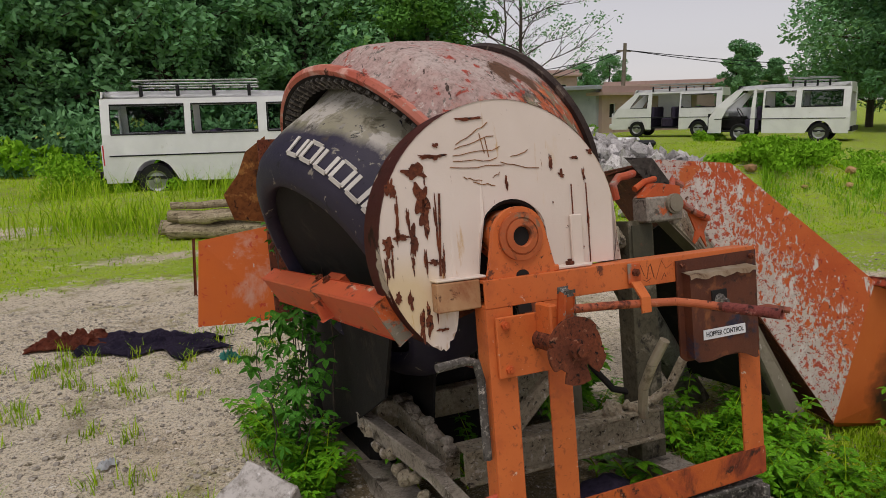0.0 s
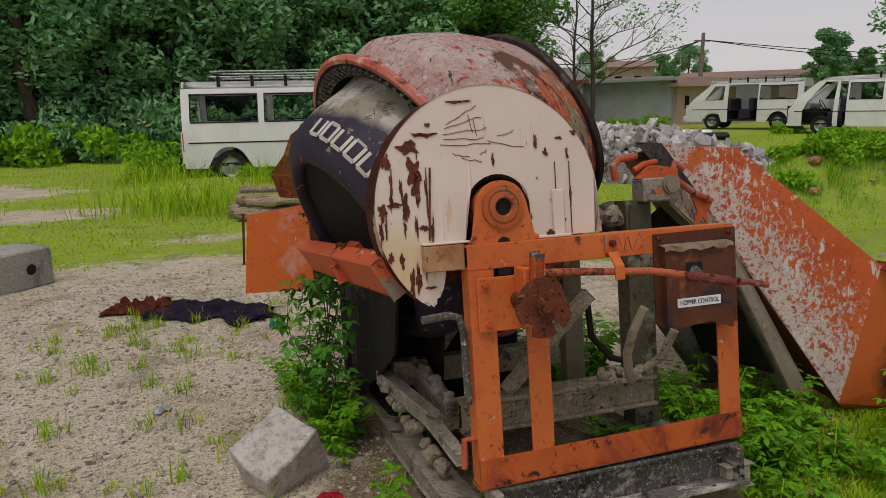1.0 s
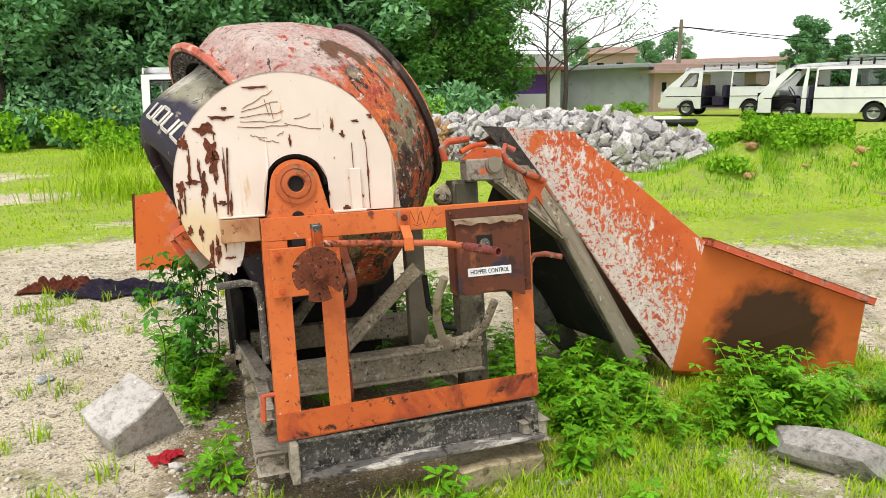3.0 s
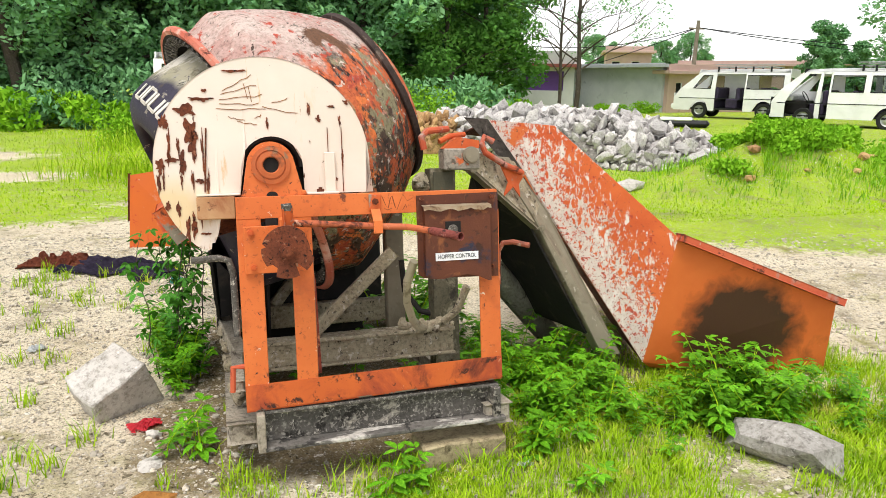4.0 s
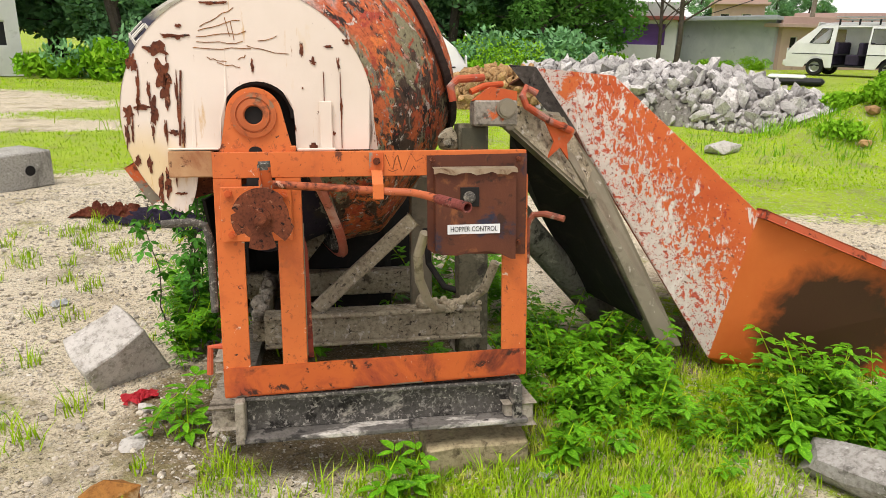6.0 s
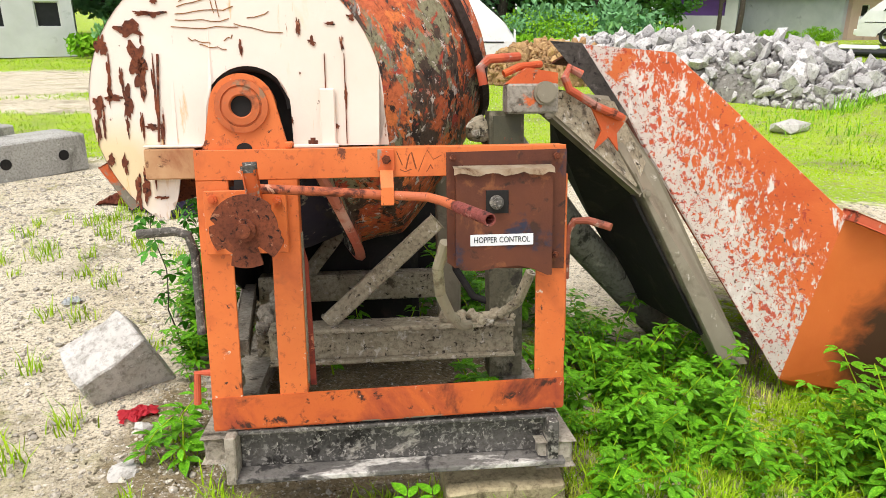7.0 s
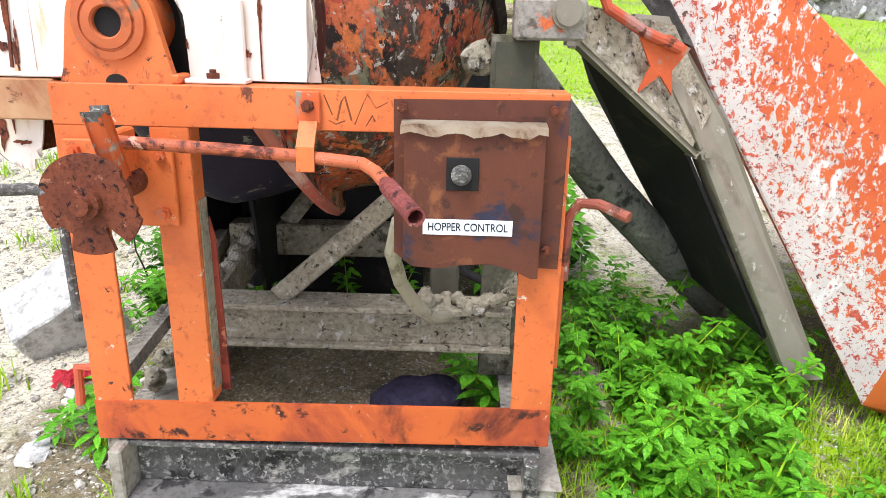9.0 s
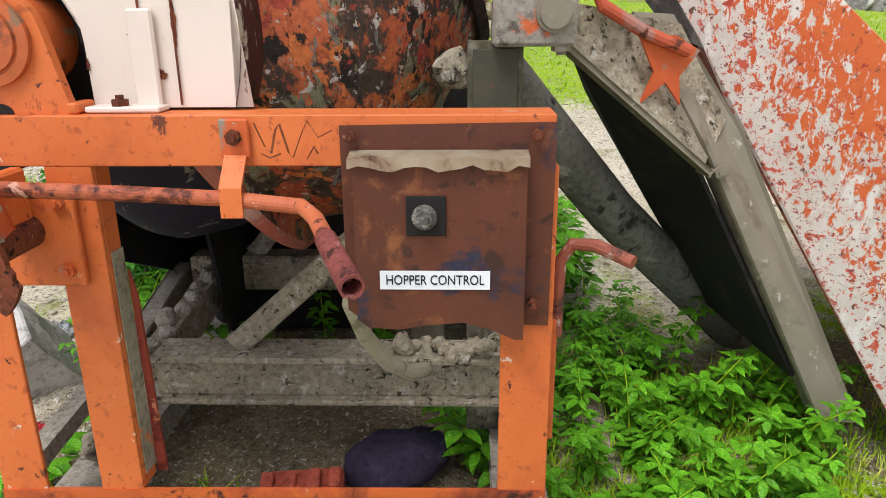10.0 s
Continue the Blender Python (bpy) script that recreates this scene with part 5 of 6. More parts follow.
heap("brick_heap", "heap of ochre brickbats and sand", (3.7, 11.2), radians(10), 1.3, 0.8, 0.80, 220, ochres, 0.06, 0.16, BRICKBAT, "brick_rubble", BRICKBAT)
heap("brick_heap", "low heap of yellow stones and weeds", (5.6, 14.0), radians(20), 1.6, 1.0, 0.6, 120, ochres, 0.08, 0.18, BRICKBAT, "brick_rubble", BRICKBAT)
for k, (x, y) in enumerate([(6.6, 5.4), (7.1, 5.0), (7.4, 5.9), (6.9, 5.8), (8.2, 5.2), (7.8, 4.9), (6.3, 5.1), (8.8, 5.6)]):
    put_stone("mound_stone", "pale ochre stone on the weedy mound", x, y, rnd.uniform(0.06, 0.13), 60 + k, BRICKBAT, (1, 0.8, 0.6), 0.4, "mound stones")

# concrete slabs
def slab(label, m, length, holes):
    root = thing("concrete_slab", label, "concrete slab", m, "precast slabs")
    part("slab_body", box((0, 0, 0), (length, 0.42, 0.30), 0.012), CONCRETE, root)
    for x in holes:
        part("lifting_hole", disc((x, -0.001, 0.15), (0, -1, 0), 0.042, 0.003, 18), BLACK_STEEL, root)
    return root


sdir = math.atan2(0.59, 0.47)
slab("long precast concrete slab with round lifting holes", Matrix.Translation(rest(-3.75, 2.20, -0.01)) @ Matrix.Rotation(sdir, 4, "Z"), 2.95, [0.5, 1.3, 2.3, 2.75])
slab("second weathered concrete slab behind the first", Matrix.Translation(rest(-4.5, 2.55, -0.02)) @ Matrix.Rotation(sdir + 0.06, 4, "Z"), 3.1, [])

# log
for k, (dy, z, rad, x0, x1) in enumerate(((-0.13, 0.09, 0.10, -0.42, 1.4), (0.10, 0.10, 0.11, -0.50, 1.3), (0.0, 0.25, 0.085, -0.40, 1.2), (-0.17, 0.24, 0.06, -0.30, 0.9), (0.02, 0.37, 0.055, -0.36, 1.0))):
    bm = tube([(x, 7.0 - 0.36 * x + dy + 0.02 * noise.noise((x * 3, k, 0)), z + 0.02 * noise.noise((x * 3, k, 9)) + height(x, 7.0)) for x in [x0 + (x1 - x0) * j / 9 for j in range(10)]], rad, 11, taper=[rad * (0.8 + 0.3 * noise.noise((j * 0.8, k, 3))) for j in range(10)])
    for v in bm.verts:
        v.co += 0.22 * rad * Vector((1.5 * noise.noise(v.co * 9), noise.noise(v.co * 7), noise.noise(v.co * 7 + Vector((3, 0, 0)))))
    solid("split_log", bm, LOG, "pale weathered split log stacked in the grass", "log", group="stacked logs")


def blanket(cx, cy, lx, ly, h, turn, seed, n=46):
    """A crumpled cloth lying on the ground with a ragged outline."""
    bm = bmesh.new()
    grid = []
    for j in range(n // 2):
        row = []
        for i in range(n):
            u, v = i / (n - 1) * 2 - 1, j / (n // 2 - 1) * 2 - 1
            wob = 0.80 + 0.32 * noise.noise((u * 7, v * 7, seed)) * 0.2 + 0.32 * noise.noise((u * 2.2 + seed, v * 2.2, 0))
            x, y = u * lx * wob, v * ly * (0.75 + 0.7 * noise.noise((u * 2.3 + seed, 4, v * 0.6)) + 0.25 * noise.noise((u * 6 + seed, 8, v)))
            z = h * (1 - max(abs(u), abs(v)) ** 4) * (0.15 + 1.5 * abs(noise.noise((u * 2.6 + seed, v * 2.2, 2))) + 0.7 * abs(noise.noise((u * 6, v * 6 + seed, 2))) + 0.15 * noise.noise((u * 13, v * 13 + seed, 2)))
            c, s = math.cos(turn), math.sin(turn)
            wx, wy = cx + x * c - y * s, cy + x * s + y * c
            row.append(bm.verts.new((wx, wy, height(wx, wy) + max(z, 0.0) + 0.014)))
        grid.append(row)
    for a, b in zip(grid, grid[1:]):
        for k in range(n - 1):
            bm.faces.new((a[k], a[k + 1], b[k + 1], b[k]))
    bmesh.ops.solidify(bm, geom=list(bm.faces), thickness=0.004)
    return bm


solid("dark_cloth", blanket(-0.72, 3.08, 0.50, 0.24, 0.062, radians(-25), 1.0, 72), CLOTH_DARK, "crumpled dark purple-black cloth on the gravel", "cloth", smooth=True)
solid("brown_cloth", blanket(-1.18, 3.32, 0.28, 0.15, 0.06, radians(-15), 5.0, 56), CLOTH_RUST, "crumpled rust-brown cloth on the gravel", "cloth", smooth=True)
bm = stone(0.1, 33, 0.16, 2, (1.45, 0.8, 0.62))
bmesh.ops.subdivide_edges(bm, edges=list(bm.edges), cuts=3, use_grid_fill=True, smooth=0.5)
for v in bm.verts:
    v.co += 0.016 * Vector((noise.noise(v.co * 16), noise.noise(v.co * 16 + Vector((5, 0, 0))), 1.4 * noise.noise(v.co * 13 + Vector((0, 7, 0)))))
solid("dark_bag", bm, CLOTH_DARK, "dark navy cloth bag lying inside the mixer frame", "bag", Matrix.Translation(rest(0.60, 0.42, 0.045)) @ Matrix.Rotation(radians(16), 4, "Z"), smooth=True)
solid("paper_scrap", blanket(0.475, 0.40, 0.022, 0.014, 0.03, radians(60), 4.0, 14), LITTER_WHITE, "torn white paper scrap beside the dark bag", "litter")
solid("red_wrapper", blanket(-0.37, 0.55, 0.07, 0.05, 0.012, radians(25), 3.0, 16), LITTER_RED, "crumpled red plastic wrapper on gravel", "litter")
solid("white_wrapper", blanket(-0.52, 1.05, 0.06, 0.04, 0.03, radians(-20), 6.0, 16), LITTER_WHITE, "crumpled white plastic bag by the stone", "litter")
solid("white_wrapper", blanket(-0.95, 1.55, 0.05, 0.03, 0.02, radians(40), 7.0, 16), LITTER_WHITE, "crumpled pale plastic scrap on gravel", "litter")
solid("white_wrapper", blanket(-0.20, 1.05, 0.06, 0.05, 0.03, radians(70), 17.0, 16), LITTER_WHITE, "crumpled printed white scrap under the mixer", "litter")
solid("teal_wrapper", blanket(-0.34, 2.62, 0.06, 0.05, 0.05, radians(10), 9.0, 16), LITTER_TEAL, "crumpled teal plastic bag on gravel", "litter")
solid("foil_wrapper", blanket(0.93, -0.10, 0.035, 0.018, 0.015, radians(-20), 11.0, 14), LITTER_WHITE, "crumpled foil wrapper in the grass", "litter")
brick = thing("hollow_brick", "broken red hollow brick inside the mixer frame", "brick", Matrix.Translation(rest(0.40, 0.33, 0.035)) @ Matrix.Rotation(radians(6), 4, "Z"))
part("brick_body", box((-0.09, -0.04, 0.0), (0.09, 0.04, 0.055), 0.006), surface("broken_brick_red", "c4614a", "b3523f", 9, [("8f4434", 22, 0.58, 0.66)], 0.9, bump=0.4), brick)
for x in (-0.07, -0.022, 0.03, 0.074):
    part("broken_rib", box((x - 0.014, -0.036, 0.055), (x + 0.012, 0.02, 0.072 + 0.008 * math.sin(x * 90)), 0.004), bpy.data.materials["broken_brick_red"], brick)
for x in (-0.055, 0.0, 0.055):
    part("core_hole", disc((x, 0.0, 0.0495), (0, 0, 1), 0.016, 0.002, 12), BLACK_STEEL, brick)
# car scraps by the rubble
scrap = thing("scrap_panels", "pile of dark and white scrap car panels in the grass", "scrap", Matrix.Translation(rest(13.9, 17.0)) @ Matrix.Rotation(radians(-40), 4, "Z"))
part("bumper_piece", box((-0.9, -0.3, 0.02), (0.8, 0.3, 0.22), 0.08), PLASTIC, scrap)
part("panel_piece", box((-0.7, -0.25, 0.18), (0.3, 0.35, 0.30), 0.05), VAN_WHITE, scrap)
part("panel_piece", box((-1.2, 0.3, 0.02), (-0.3, 0.8, 0.20), 0.06), ALU, scrap)

# ---------- houses, pole ----------
def house(name, label, m, w, d, h, wall, openings=(), parapet=0.25, roof=TILE_RED, band=None):
    """A flat-roofed house, front along local x at y 0."""
    root = thing(name, label, "house", m)
    xs0 = sorted(set([0, w] + [v for o in openings for v in (o[0], o[1])]))
    zs0 = sorted(set([0, h] + [v for o in openings for v in (o[2], o[3])]))
    bm = bmesh.new()
    for x0, x1 in zip(xs0, xs0[1:]):
        for z0, z1 in zip(zs0, zs0[1:]):
            if any(o[0] < (x0 + x1) / 2 < o[1] and o[2] < (z0 + z1) / 2 < o[3] for o in openings):
                continue
            box((x0, 0, z0), (x1, 0.2, z1), 0.0, bm)
    bmesh.ops.remove_doubles(bm, verts=bm.verts, dist=0.001)
    part("front_wall", bm, wall, root)
    for n, lo, hi in (("side_wall", (0, 0.2, 0), (0.2, d, h)), ("side_wall", (w - 0.2, 0.2, 0), (w, d, h)), ("back_wall", (0.2, d - 0.2, 0), (w - 0.2, d, h))):
        part(n, box(lo, hi, 0.0), wall, root)
    part("roof_slab", box((-0.3, -0.35, h), (w + 0.3, d + 0.3, h + 0.16), 0.01), roof, root)
    part("parapet", box((-0.1, -0.1, h + 0.16), (w + 0.1, 0.05, h + 0.16 + parapet), 0.01), wall, root)
    for o in openings:
        win = part("window", plate([(o[0], 0.12, o[2]), (o[1], 0.12, o[2]), (o[1], 0.12, o[3]), (o[0], 0.12, o[3])], 0.02), o[4] if len(o) > 4 else PLASTIC, root)
        part("window_frame", tube([(o[0], 0.06, o[2]), (o[1], 0.06, o[2]), (o[1], 0.06, o[3]), (o[0], 0.06, o[3]), (o[0], 0.06, o[2])], 0.05, 4), WALL_WHITE, win)
    return root


house("pink_house", "single-storey pink house with a flat tiled roof", Matrix.Translation((20.7, 27.7, 0.0)) @ Matrix.Rotation(radians(8), 4, "Z"), 7, 5, 1.85, WALL_PINK, [(0.5, 0.9, 0.75, 1.45), (1.6, 2.0, 0.5, 1.45)], 0.3, WALL_PINK)
house("grey_house", "long grey plastered shed wall", Matrix.Translation((18.6, 34.0, 0.0)) @ Matrix.Rotation(radians(-73), 4, "Z"), 6.4, 3, 2.15, WALL_GREY, [], 0.05, WALL_GREY)
house("upper_house", "pale pink upper-storey house behind the shed", Matrix.Translation((27.6, 45.5, 0.0)) @ Matrix.Rotation(radians(-28), 4, "Z"), 3.2, 5, 3.6, WALL_PINK, [(0.4, 1.0, 2.2, 3.0), (1.8, 2.4, 2.2, 3.0)], 0.3, WALL_PINK)
house("purple_house", "house with purple shutters and white upper wall", Matrix.Translation((13.9, 31.2, 0.0)) @ Matrix.Rotation(radians(-26), 4, "Z"), 3.2, 4, 2.1, WALL_WHITE, [(0.4, 2.7, 0.95, 1.95, PURPLE)], 0.62)
house("hidden_house", "white house half hidden by trees", Matrix.Translation((6.4, 27.3, 0.0)) @ Matrix.Rotation(radians(-15), 4, "Z"), 3.6, 5, 3.4, WALL_WHITE, [(0.5, 1.3, 1.4, 2.6), (2.6, 3.2, 0.8, 2.6)])
house("white_house", "long white house with dark window openings", Matrix.Translation((-16.6, 15.7, 0.0)) @ Matrix.Rotation(radians(20), 4, "Z"), 9.9, 6, 3.4, WALL_WHITE, [(4.4, 6.9, 0.0, 1.5), (7.6, 8.3, 0.75, 1.5), (9.0, 9.6, 0.75, 1.4)])
for x, y, w, h, mt in ((30, 40, 8, 2.6, WALL_PINK), (38, 38, 9, 2.8, WALL_WHITE)):
    house("far_house", "distant low house beyond the vans", Matrix.Translation((x, y, 0.0)) @ Matrix.Rotation(radians(-45), 4, "Z"), w, 6, h, mt, [(1.0, 2.2, 1.0, 2.2), (3.4, 4.6, 1.0, 2.2)], 0.2, WALL_PINK)
pole = thing("utility_pole", "grey utility pole with slack overhead wires", "utility pole", Matrix.Translation((23.9, 30.3, 0.0)))
part("pole_shaft", tube([(0, 0, 0), (0.12, 0, 4.6)], 0.11, 10, taper=[0.14, 0.09]), STEEL, pole)
part("cross_arm", bar((-0.4, 0, 4.2), (0.5, 0, 4.2), 0.08, 0.08), STEEL, pole)


def wire(a, b, sag):
    return tube([Vector(a).lerp(Vector(b), t / 12) - Vector((0, 0, sag * 4 * (t / 12) * (1 - t / 12))) for t in range(13)], 0.022, 5)


for e, sag in (((30, -4, 3.4), 0.5), ((30, -3.6, 2.9), 0.6), ((-12.0, 2, 3.6), 0.8), ((-6.0, 9, 1.4), 0.3)):
    part("wire", wire((0.1, 0, 4.25), Vector(e), sag), PLASTIC, pole)


# ---------- trees ----------
def leaf_cloud(name, clumps, count, size, seed, flat=0.6):
    """Many small leaf blades gathered in uneven clumps: (x, y, z, radius)."""
    r = np.random.RandomState(seed)
    c = np.array(clumps)
    w = c[:, 3] ** 2
    pick = r.choice(len(c), count, p=w / w.sum())
    d = r.normal(size=(count, 3))
    d /= np.linalg.norm(d, axis=1)[:, None]
    rad = c[pick, 3] * r.uniform(0.35, 1.0, count) ** 0.6
    p = c[pick, :3] + d * rad[:, None] * np.array([1, 1, 0.75])
    a = r.normal(size=(count, 3))
    a[:, 2] *= flat
    a /= np.linalg.norm(a, axis=1)[:, None]
    b = np.cross(a, r.normal(size=(count, 3)))
    b /= np.linalg.norm(b, axis=1)[:, None]
    s = size * r.uniform(0.6, 1.4, count)[:, None]
    verts = np.stack([p - a * s, p + b * s * 0.45, p + a * s, p - b * s * 0.45], 1).reshape(-1, 3)
    me = bpy.data.meshes.new(name)
    me.from_pydata(verts.tolist(), [], np.arange(count * 4).reshape(-1, 4).tolist())
    return me


def tree(label, seed, h, spread, count, leaf, m, conifer=False, bare=False, material=None):
    r = random.Random(seed)
    root = thing("bare_tree" if bare else "tree", label, "tree", m, "" if bare else "woodland edge")
    bend = [Vector((0.25 * noise.noise((k * 0.7, seed, 0)), 0.25 * noise.noise((k * 0.7, seed, 5)), h * (0.92 if not bare else 1) * k / 7)) for k in range(8)]
    part("trunk", tube(bend, 0.1, 9, taper=[h * (0.0125 if bare else 0.022) * (1 - 0.11 * k) for k in range(8)]), BARK, root)
    clumps = []
    limbs = 22 if bare else 17
    for i in range(limbs):
        t = (0.22 if bare else 0.10) + (0.75 if bare else 0.86) * i / limbs
        k = min(6, int(t * 7))
        base = bend[k].lerp(bend[k + 1], t * 7 - k)
        a = i * 2.4 + r.uniform(-0.5, 0.5)
        reach = spread * (1.1 - t if conifer else math.sin(math.pi * min(1, 0.25 + t * 0.75)) * 0.9 + 0.15) * r.uniform(0.7, 1.15)
        tip = base + Vector((math.cos(a) * reach, math.sin(a) * reach, h * (0.02 if conifer else 0.12) * r.uniform(0.5, 1.6)))
        midp = base.lerp(tip, 0.5) + Vector((0, 0, h * 0.02))
        thick = h * (0.0048 if bare else 0.006) * (1.2 - t)
        part("limb", tube([base, midp, tip], 0.03, 5, taper=[thick, thick * 0.7, thick * 0.25]), BARK, root)
        if bare:
            for q in range(7):
                p0 = midp.lerp(tip, q / 6)
                p1 = p0 + Vector((math.cos(a + r.uniform(-1.2, 1.2)), math.sin(a + r.uniform(-1.2, 1.2)), r.uniform(0.2, 1.2))) * reach * r.uniform(0.25, 0.5)
                part("twig", tube([p0, p0.lerp(p1, 0.5) + Vector((0, 0, 0.05)), p1], 0.01, 4, taper=[thick * 0.4, thick * 0.28, thick * 0.12]), BARK, root)
                clumps.append((*p1, 0.35))
        else:
            for q in (0.35, 0.6, 0.85, 1.0):
                p = base.lerp(tip, q)
                clumps.append((p.x + r.uniform(-.3, .3), p.y + r.uniform(-.3, .3), p.z + r.uniform(-.2, .4), spread * r.uniform(0.16, 0.34) * (0.6 if conifer else 1)))
    if not bare:
        clumps.append((*bend[-1], spread * 0.3))
    crown = new("crown", leaf_cloud("crown", clumps, count, leaf, seed))
    crown.data.materials.append(material or FOREST)
    crown.parent = root
    return root


rnd = random.Random(5)
protos = [tree("tall dense dark-green broadleaf tree", 1, 10.5, 2.9, 15000, 0.125, pose(0.5, 22.5, 0)),
          tree("dense dark-green broadleaf tree", 2, 9.0, 2.6, 14000, 0.12, pose(5.0, 23.0, 0)),
          tree("broad leafy dark-green tree", 3, 11.5, 3.2, 16000, 0.13, pose(-3.4, 22.0, 0)),
          tree("young bright-green leafy tree", 4, 6.5, 2.3, 11000, 0.10, pose(9.3, 22.5, 0), material=surface("light_tree_leaf", "5f8f3e", "4a7a34", 0.6, [("7aa84a", 0.9, 0.55, 0.68)], 0.7, bump=0.0, spec=0.06))]
spots = []
for k in range(13):
    spots.append((-13 + 1.9 * k + rnd.uniform(-.5, .5), 23.5 + 0.10 * k + rnd.uniform(-1, 1), rnd.choice((0, 1, 2)), rnd.uniform(0.85, 1.15)))
for k in range(14):
    spots.append((-16 + 2.3 * k + rnd.uniform(-.6, .6), 27.5 + rnd.uniform(-1, 1.5), rnd.choice((0, 2, 1)), rnd.uniform(1.0, 1.3)))
for k in range(12):
    spots.append((-20 + 3.0 * k + rnd.uniform(-.6, .6), 33 + rnd.uniform(-1, 1.5), rnd.choice((0, 2)), rnd.uniform(1.2, 1.5)))
spots += [(10.8, 23.8, 1, 0.9), (11.6, 25.4, 3, 1.0), (7.6, 21.6, 3, 0.95), (27.6, 14.6, 0, 0.95), (29.2, 16.6, 2, 0.85), (27.8, 12.0, 1, 1.1), (31.0, 17.4, 0, 0.8), (28.0, 9.0, 2, 1.0), (24.0, 9.5, 1, 0.9), (-5.3, 20.5, 0, 0.9), (-4.6, 23.2, 2, 1.0), (-5.8, 23.5, 1, 1.1), (-7.5, 27, 0, 1.2), (31.5, 13.5, 2, 1.0)]
for x, y, k, s in spots:
    if -18.0 < x < -6.6 and 13.0 < y < 26.5:
        continue
    if x < 24 and x + 2.9 * s > 0.4955 * y + 0.6:
        continue
    copy_thing(protos[k], Matrix.Translation((x, y, height(x, y) - 0.05)) @ Matrix.Rotation(rnd.uniform(0, 6.28), 4, "Z") @ Matrix.Scale(s, 4))
for x, y, s in ((32.0, 30.2, 0.78), (33.6, 28.9, 0.6), (36, 33, 0.8)):
    tree("distant conical dark-green tree", int(x), 6.2 * s, 2.4 * s, 12000, 0.08, pose(x, y, 0.1), conifer=True)
for x, y, top in ((41.4, 72.2, 6.2), (43.6, 72.1, 6.7), (47.7, 68.3, 5.6), (49.5, 68.3, 6.3), (50.2, 66.5, 6.4), (52.2, 66.3, 5.7)):
    copy_thing(protos[int(x) % 3], Matrix.Translation((x, y, height(x, y) - 0.4)) @ Matrix.Rotation(x, 4, "Z") @ Matrix.Scale((top + 0.4) / 10.2, 4))
tree("tall spreading dark-green tree behind the vans", 31, 11.5, 4.4, 34000, 0.11, pose(30.4, 18.9, 0))
tree("dense dark-green tree beside the yard", 33, 8.5, 3.6, 24000, 0.10, pose(32.8, 22.4, 0))
tree("slender tree with sparse small leaves and bare twigs", 21, 7.6, 2.1, 4200, 0.055, pose(12.25, 21.0, 0.1), bare=True)
tree("thin leafless sapling beside the sparse tree", 23, 5.8, 1.1, 500, 0.045, pose(11.75, 21.3, 0.1), bare=True)


def bush(label, x, y, w, h, seed, material, leaf=0.07, count=1500):
    r = random.Random(seed)
    cl = [(r.uniform(-w, w), r.uniform(-w, w) * 0.6, r.uniform(0.1, h * 0.75), r.uniform(0.2, 0.38) * h + 0.1) for _ in range(int(9 + w * 4))]
    ob = new("bush", leaf_cloud("bush", cl, count, leaf, seed, 1.2))
    ob.data.materials.append(material)
    ob.matrix_world = Matrix.Translation(rest(x, y, -0.05))
    return tagged(ob, label, "bush", "scrub along the woods")


SCRUB = surface("scrub_leaf", "86b62c", "66a024", 1.5, [("a8cc44", 2.5, 0.55, 0.68)], 0.7, bump=0.0, spec=0.06)
for k in range(22):
    x = -12 + 1.0 * k
    dark = k % 3 != 0
    if x < -6.4:
        continue
    bush("tangled dark green roadside scrub" if dark else "tangled bright green roadside scrub", x + rnd.uniform(-.5, .5), (18.9 if dark else 17.6) + 0.06 * k + rnd.uniform(-0.6, 0.8), rnd.uniform(0.9, 1.5), rnd.uniform(1.0, 2.0) if dark else rnd.uniform(0.5, 1.1), 300 + k, FOREST if dark else SCRUB, 0.10, 1700)
for x, y, w, h, s in ((-1.7, 13.0, 0.34, 0.75, 1), (-0.9, 13.0, 0.22, 0.32, 2), (0.2, 12.7, 0.2, 0.26, 3), (1.3, 12.5, 0.3, 0.25, 4), (18.4, 18.2, 0.5, 0.42, 5), (18.9, 16.9, 0.3, 0.25, 6), (13.0, 22.5, 0.6, 0.5, 7), (16.6, 26.0, 0.7, 0.55, 8), (19.0, 27.0, 0.6, 0.6, 9), (8.6, 6.5, 0.5, 0.3, 22), (7.6, 6.3, 0.5, 0.22, 23), (7.3, 5.6, 0.45, 0.16, 13), (8.2, 5.8, 0.5, 0.2, 14), (6.7, 5.8, 0.3, 0.13, 15),
                      (24.0, 13.0, 1.4, 1.0, 10), (24.5, 10.5, 1.6, 1.2, 11), (22.5, 8.0, 1.6, 0.9, 12), (10.0, 6.2, 1.0, 0.35, 16), (4.9, 15.0, 0.9, 1.3, 17), (11.5, 7.5, 1.3, 0.5, 18)):
    bush("clump of leafy green weeds", x, y, w, h, 500 + s, SCRUB, 0.04, 2200)

for k in range(14):
    q = random.Random(820 + k)
    bush("low leafy weeds on the stony mound", 7.6 + q.gauss(0, 0.55), 5.7 + q.gauss(0, 0.3), q.uniform(0.18, 0.34), q.uniform(0.12, 0.26), 820 + k, SCRUB, 0.035, 700)

